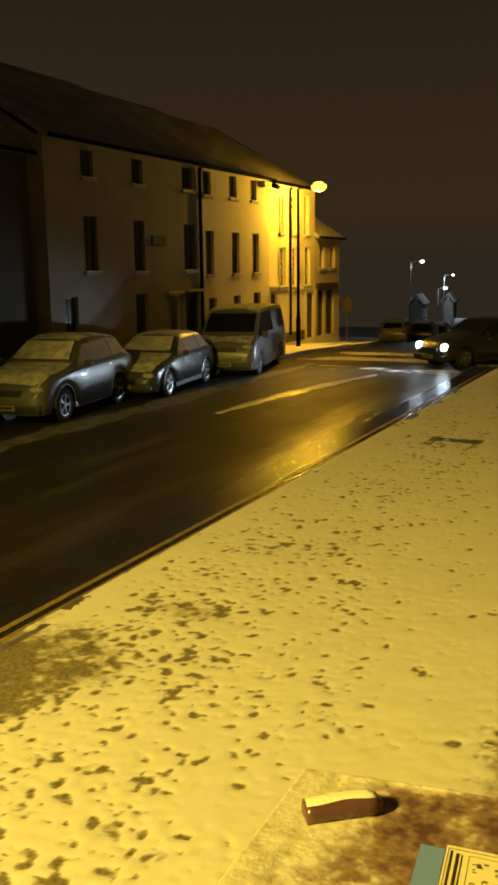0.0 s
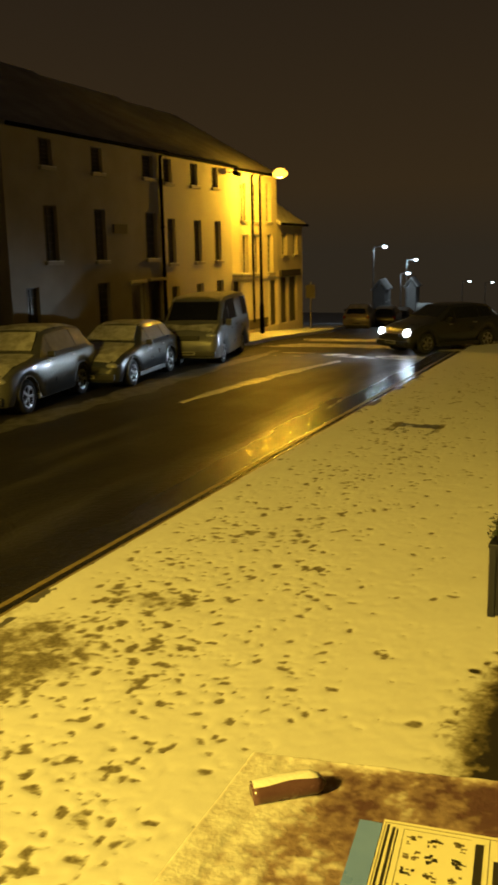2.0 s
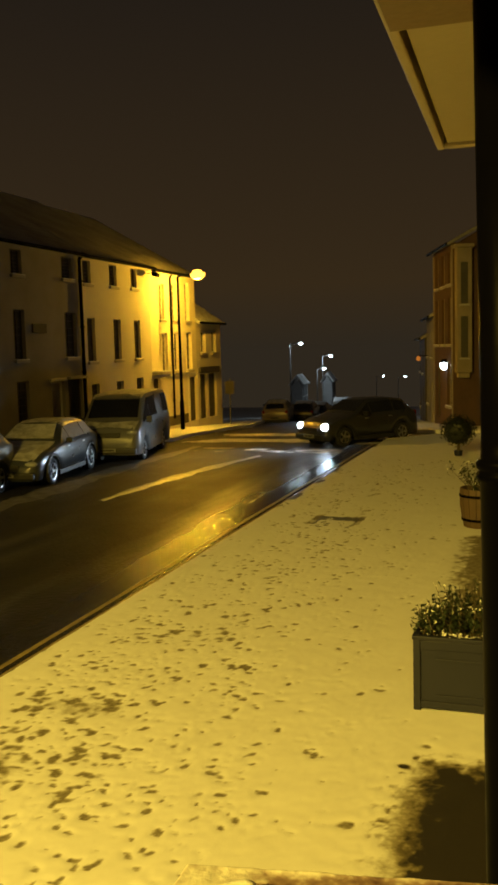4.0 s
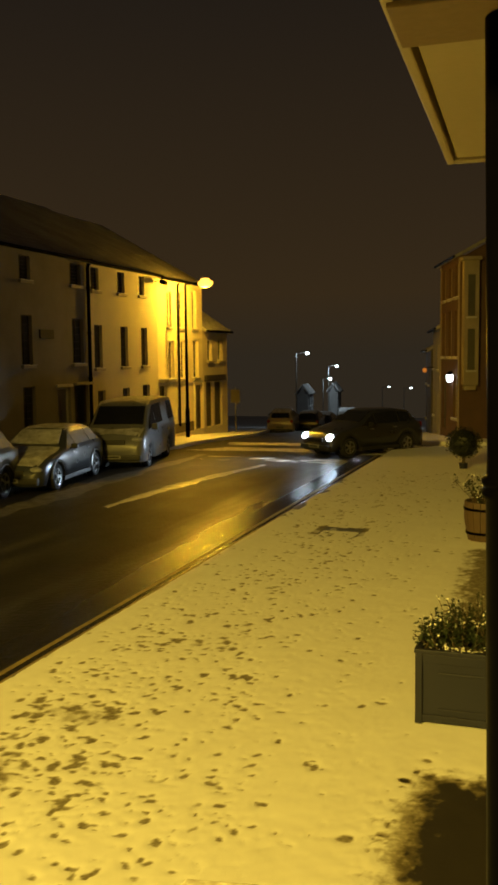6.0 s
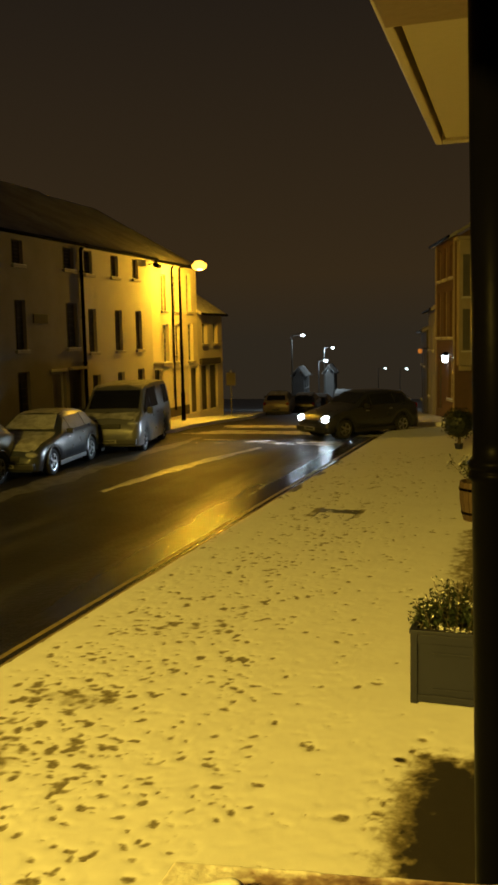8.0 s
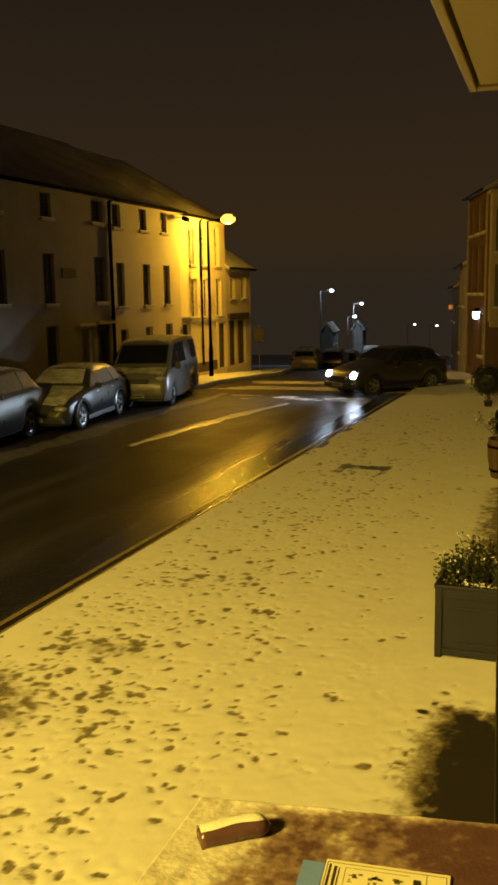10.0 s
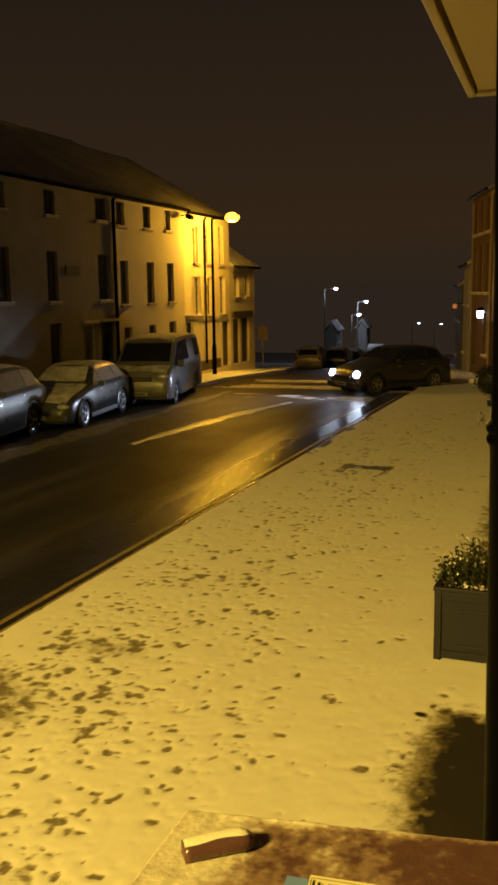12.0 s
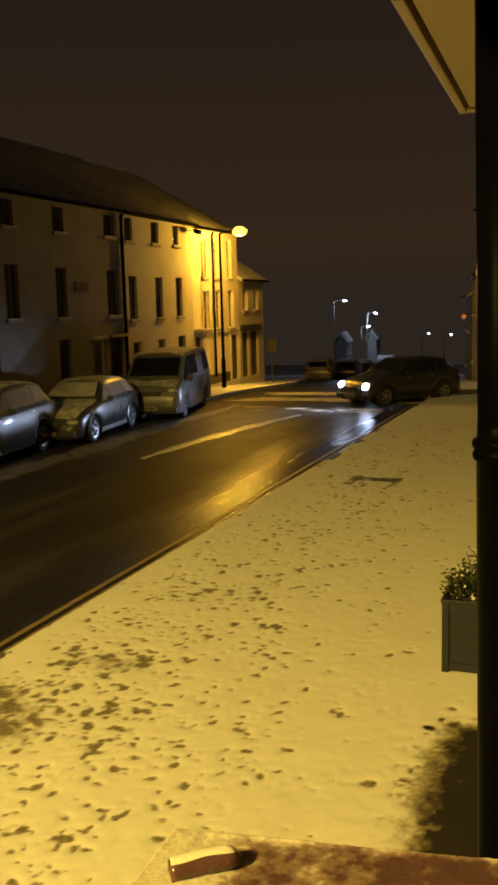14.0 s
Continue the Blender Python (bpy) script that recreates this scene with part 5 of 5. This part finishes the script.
def car(kind, label, m, colour, snow=1.0, lights=None, group="parked vehicles", category="car"):
    """A car that looks along its own -y, built from the stations of its kind."""
    s = SHAPES[kind]
    st, floor, r = s["st"], s["floor"], s["r"]
    c = thing("van" if kind == "van" else "car", label, category, m, group)
    length = st[-1][0] - st[0][0]
    bm = bmesh.new()
    rings = []
    fine = []
    for (a, b) in zip(st, st[1:]):
        steps = max(1, int((b[0] - a[0]) / 0.16))
        for k in range(steps):
            u = k / steps
            fine.append(tuple(p + (q - p) * u for p, q in zip(a, b)))
    fine.append(st[-1])
    for y, belt, top, wb, wt in fine:
        lowest = floor
        arch = None
        for ax in s["axle"]:
            d = abs(y - ax)
            if d < r * 1.22:
                arch = math.sqrt((r * 1.22) ** 2 - d * d) + r
        sill = min(max(lowest, arch or 0), belt - 0.08)
        mid = (sill + belt) / 2
        pts = [(0.0, lowest + 0.02), (wb * 0.55, lowest), (wb * 0.70, max(lowest, sill)), (wb * 0.985, sill), (wb * 1.012, mid), (wb, belt - 0.05), (wb * 0.985, belt),
               ((wb * 0.985 + wt) / 2 + 0.012, (belt + top) / 2), (wt, top - 0.025), (wt * 0.86, top + 0.005), (wt * 0.45, top + 0.02), (0.0, top + 0.026)]
        full = [(x, z) for x, z in pts] + [(-x, z) for x, z in pts[-2:0:-1]]
        rings.append([bm.verts.new((x, y, z)) for x, z in full])
    n = len(rings[0])
    for p, q in zip(rings, rings[1:]):
        for i in range(n):
            bm.faces.new((p[i], p[(i + 1) % n], q[(i + 1) % n], q[i]))
    bm.faces.new(rings[0]), bm.faces.new(rings[-1])
    part("body", bm, colour, c, smooth=True)

    def at(i):
        return st[i]

    def quad_panel(name, corners, material, lift, label=""):
        p = [Vector(q) for q in corners]
        nrm = (p[1] - p[0]).cross(p[3] - p[0]).normalized()
        b = bmesh.new()
        u = [b.verts.new(q + nrm * lift) for q in p]
        d = [b.verts.new(q - nrm * 0.02) for q in p]
        b.faces.new(u)
        b.faces.new(d[::-1])
        for i in range(4):
            b.faces.new((u[i], d[i], d[(i + 1) % 4], u[(i + 1) % 4]))
        return part(name, b, material, c, label)

    for name, (i, j), flip in (("windscreen", s["screen"], 1), ("rear_window", s["rear"], 1)):
        a, b = at(i), at(j)
        def lerp(u, k):
            return a[k] + (b[k] - a[k]) * u
        cs = []
        for u, sg in ((0.10, -1), (0.10, 1), (0.92, 1), (0.92, -1)):
            cs.append((sg * lerp(u, 4) * 0.90, lerp(u, 0), lerp(u, 2) + 0.010))
        quad_panel(name, cs, GLASS, 0.014)
        if snow > 0.4 and name == "windscreen":
            cs2 = [(x * 0.985, y, z) for x, y, z in cs]
            quad_panel("snow_cover", cs2, SNOW_THIN, 0.026, "snow crust over the windscreen")
    for (i, j) in s["side"]:
        for sg in (-1, 1):
            a, b = at(i), at(j)
            def edge(stn, v):
                y, belt, top, wb, wt = stn
                return Vector((sg * (wb * 0.985 + (wt - wb * 0.985) * v + 0.012 * math.sin(math.pi * v)), y, belt + (top - belt) * v))
            lo_v, hi_v = 0.10, 0.86
            p = [edge(a, lo_v), edge(b, lo_v), edge(b, hi_v), edge(a, hi_v if a[2] - a[1] > 0.2 else lo_v + 0.05)]
            cen = sum(p, Vector()) / 4
            p = [q + (cen - q).normalized() * 0.03 for q in p]
            if sg < 0:
                p = p[::-1]
            nr = (p[1] - p[0]).cross(p[3] - p[0]).normalized()
            if nr.x * sg < 0:
                p = p[::-1]
            quad_panel("side_window", [tuple(q) for q in p], FROSTED if snow > 0.4 else GLASS, 0.014)
    for ax in s["axle"]:
        for sg in (-1, 1):
            w0 = 0.90 if kind != "hatch" else 0.83
            wheel(c, sg * (w0 - 0.115), ax, r, sg)
            bm = bmesh.new()
            prev = None
            for k in range(15):
                a = math.pi * k / 14
                pts = [bm.verts.new((sg * (w0 + dx), ax + rr * math.cos(a), r + rr * math.sin(a))) for rr, dx in ((r * 1.13, 0.0), (r * 1.15, 0.022), (r * 1.26, 0.012), (r * 1.26, -0.02))]
                if prev:
                    for i in range(3):
                        bm.faces.new((prev[i], prev[i + 1], pts[i + 1], pts[i]))
                prev = pts
            part("wheel_arch", bm, BLACK_TRIM if kind == "suv" else colour, c)
            part("wheel_well", rod((sg * 0.42, ax, r + 0.02), (sg * (w0 - 0.23), ax, r + 0.02), r * 1.12, seg=20), BLACK_TRIM, c, "dark wheel well")
    f = st[1]
    front = st[0][0]
    for sg in (-1, 1):
        hl = bmesh.new()
        bmesh.ops.create_uvsphere(hl, u_segments=14, v_segments=8, radius=1.0,
                                  matrix=Matrix.Translation((sg * f[3] * 0.80, f[0] + 0.02, f[1] - 0.03)) @ Matrix.Diagonal((0.15, 0.11, 0.13, 1) if lights else (0.17, 0.10, 0.075, 1)))
        part("headlight", hl, HEAD_GLOW if lights else LENS, c, "lit white headlight" if lights else "clear headlight", True)
        e = st[-2]
        part("tail_light", box((sg * e[3] * 0.86 - 0.08, e[0] - 0.05, e[1] - 0.16), (sg * e[3] * 0.86 + 0.08, e[0] + 0.11, e[1] + 0.02), 0.02), TAIL, c, "red tail light")
        my, mz, mx = st[s["screen"][0]][0] + 0.32, st[s["screen"][0]][1] + 0.08, st[s["screen"][0]][3]
        big = 1.5 if kind == "van" else 1.0
        part("mirror", box((sg * (mx + 0.10) - 0.09, my - 0.05, mz - 0.05 * big), (sg * (mx + 0.10) + 0.09, my + 0.05, mz + 0.07 * big), 0.02), BLACK_TRIM, c, "door mirror")
        for k, (i, j) in enumerate(s["side"][:2]):
            a, b = at(i), at(j)
            hy = b[0] - 0.18
            part("door_handle", box((sg * (b[3] * 1.0 + 0.006) - 0.014, hy - 0.10, b[1] - 0.11), (sg * (b[3] * 1.0 + 0.006) + 0.014, hy + 0.04, b[1] - 0.08), 0.006), RIM if kind != "van" else BLACK_TRIM, c)
        part("sill", box((sg * 0.84 - 0.05, s["axle"][0] + r * 1.3, floor - 0.02), (sg * 0.84 + 0.06, s["axle"][1] - r * 1.3, floor + 0.10), 0.02), RIM if kind == "suv" else BLACK_TRIM, c)
    part("grille", box((-0.38, front - 0.02, f[1] - 0.17), (0.38, f[0] + 0.03, f[1] - 0.04), 0.02), BLACK_TRIM, c)
    part("bumper", box((-f[3] * 0.94, front - 0.05, floor + 0.04), (f[3] * 0.94, f[0] + 0.10, floor + 0.20), 0.035), BLACK_TRIM, c)
    part("rear_bumper", box((-f[3] * 0.98, st[-1][0] - 0.06, floor + 0.06), (f[3] * 0.98, st[-1][0] + 0.05, floor + 0.24), 0.035), BLACK_TRIM, c)
    p = part("number_plate", box((-0.26, front - 0.065, floor + 0.10), (0.26, front - 0.052, floor + 0.20)), PLATE_WHITE, c)
    part("plate_bar", box((-0.21, front - 0.068, floor + 0.125), (0.21, front - 0.066, floor + 0.175)), PLATE_BAR, p)
    p = part("number_plate", box((-0.26, st[-1][0] + 0.052, floor + 0.30), (0.26, st[-1][0] + 0.065, floor + 0.41)), PLATE_WHITE, c)
    part("plate_bar", box((-0.21, st[-1][0] + 0.066, floor + 0.33), (0.21, st[-1][0] + 0.068, floor + 0.38)), PLATE_BAR, p)
    if snow > 0:
        for name, i, j in (("bonnet_snow", 1, s["screen"][0]), ("roof_snow", s["screen"][1], s["rear"][0])):
            b = bmesh.new()
            rg = random.Random(len(label) + i)
            rows = []
            sel = [q for q in fine if st[i][0] - 0.01 <= q[0] <= st[j][0] + 0.01]
            for k, (y, belt, top, wb, wt) in enumerate(sel):
                end = 0.0 if k in (0, len(sel) - 1) else 1.0
                rows.append([b.verts.new((wt * 0.97 * v + rg.gauss(0, 0.008), y, top + 0.02 - 0.022 * v * v + (0.028 * snow * rg.uniform(0.7, 1.2) * end if abs(v) < 1 else -0.012))) for v in (-1, -0.85, -0.5, 0, 0.5, 0.85, 1)])
            for p, q in zip(rows, rows[1:]):
                for k in range(6):
                    b.faces.new((p[k], p[k + 1], q[k + 1], q[k]))
            part(name, b, SNOW_THIN, c, "snow lying on the metal", True)
    return c


car("suv", "dark silver sport utility car dusted with snow", pose(-12.58, 15.83, -0.02, 0, 0, 9.7), paint("silver_grey_paint", (0.11, 0.115, 0.12)))
car("estate", "dark blue estate car with snow on its windscreen", pose(-12.52, 20.0, -0.02, 0, 0, 9.5), paint("dark_blue_grey_paint", (0.055, 0.062, 0.075)))
car("van", "pale silver panel van with a dark windscreen", pose(-12.43, 24.88, -0.02, 0, 0, 13.0), paint("pale_silver_paint", (0.17, 0.175, 0.185)), snow=0.3, category="van")
car("hatch", "snow-dusted hatchback seen from behind beside the kerb", pose(-16.0, 53.6, fall(53.6), -4.3, 0, 190), paint("pale_beige_paint", (0.36, 0.31, 0.25)))
car("hatch", "dark hatchback parked down the bend", pose(-16.0, 60.3, fall(60.3), -4.3, 0, 187), paint("black_paint", (0.02, 0.02, 0.022)), snow=0.3)
car("estate", "dark estate car parked down the bend", pose(-16.55, 66.5, fall(66.5), -4.3, 0, 187), paint("black_blue_paint", (0.02, 0.022, 0.03)), snow=0.3)
car("van", "white van lit by a far white lamp", pose(-18.6, 84.0, fall(84), -4.3, 0, 190), paint("white_van_paint", (0.6, 0.62, 0.63)), snow=0.3, category="van")
car("hatch", "snow-covered car parked on the far pavement side", pose(-11.2, 60.0, fall(60), -4.3, 0, 190), paint("grey_paint", (0.2, 0.2, 0.2)))

# the car that turns out of the lane with its headlights on
car_at = pose(-5.85, 28.75, -0.01, 0, 0, -38)
car("hatch", "dark hatchback turning out of the lane with lit headlights", car_at, paint("dark_car_paint", (0.025, 0.026, 0.03)), snow=0, lights=True, group="", category="car")
for sg in (-1, 1):
    src = car_at @ Vector((sg * 0.62, -2.10, 0.64))
    tgt = car_at @ Vector((sg * 0.7, -6.5, 0.0))
    lamp_light("headlight_beam", "SPOT", src, 560, WHITE, 0.06, tgt, 56, 1.0)
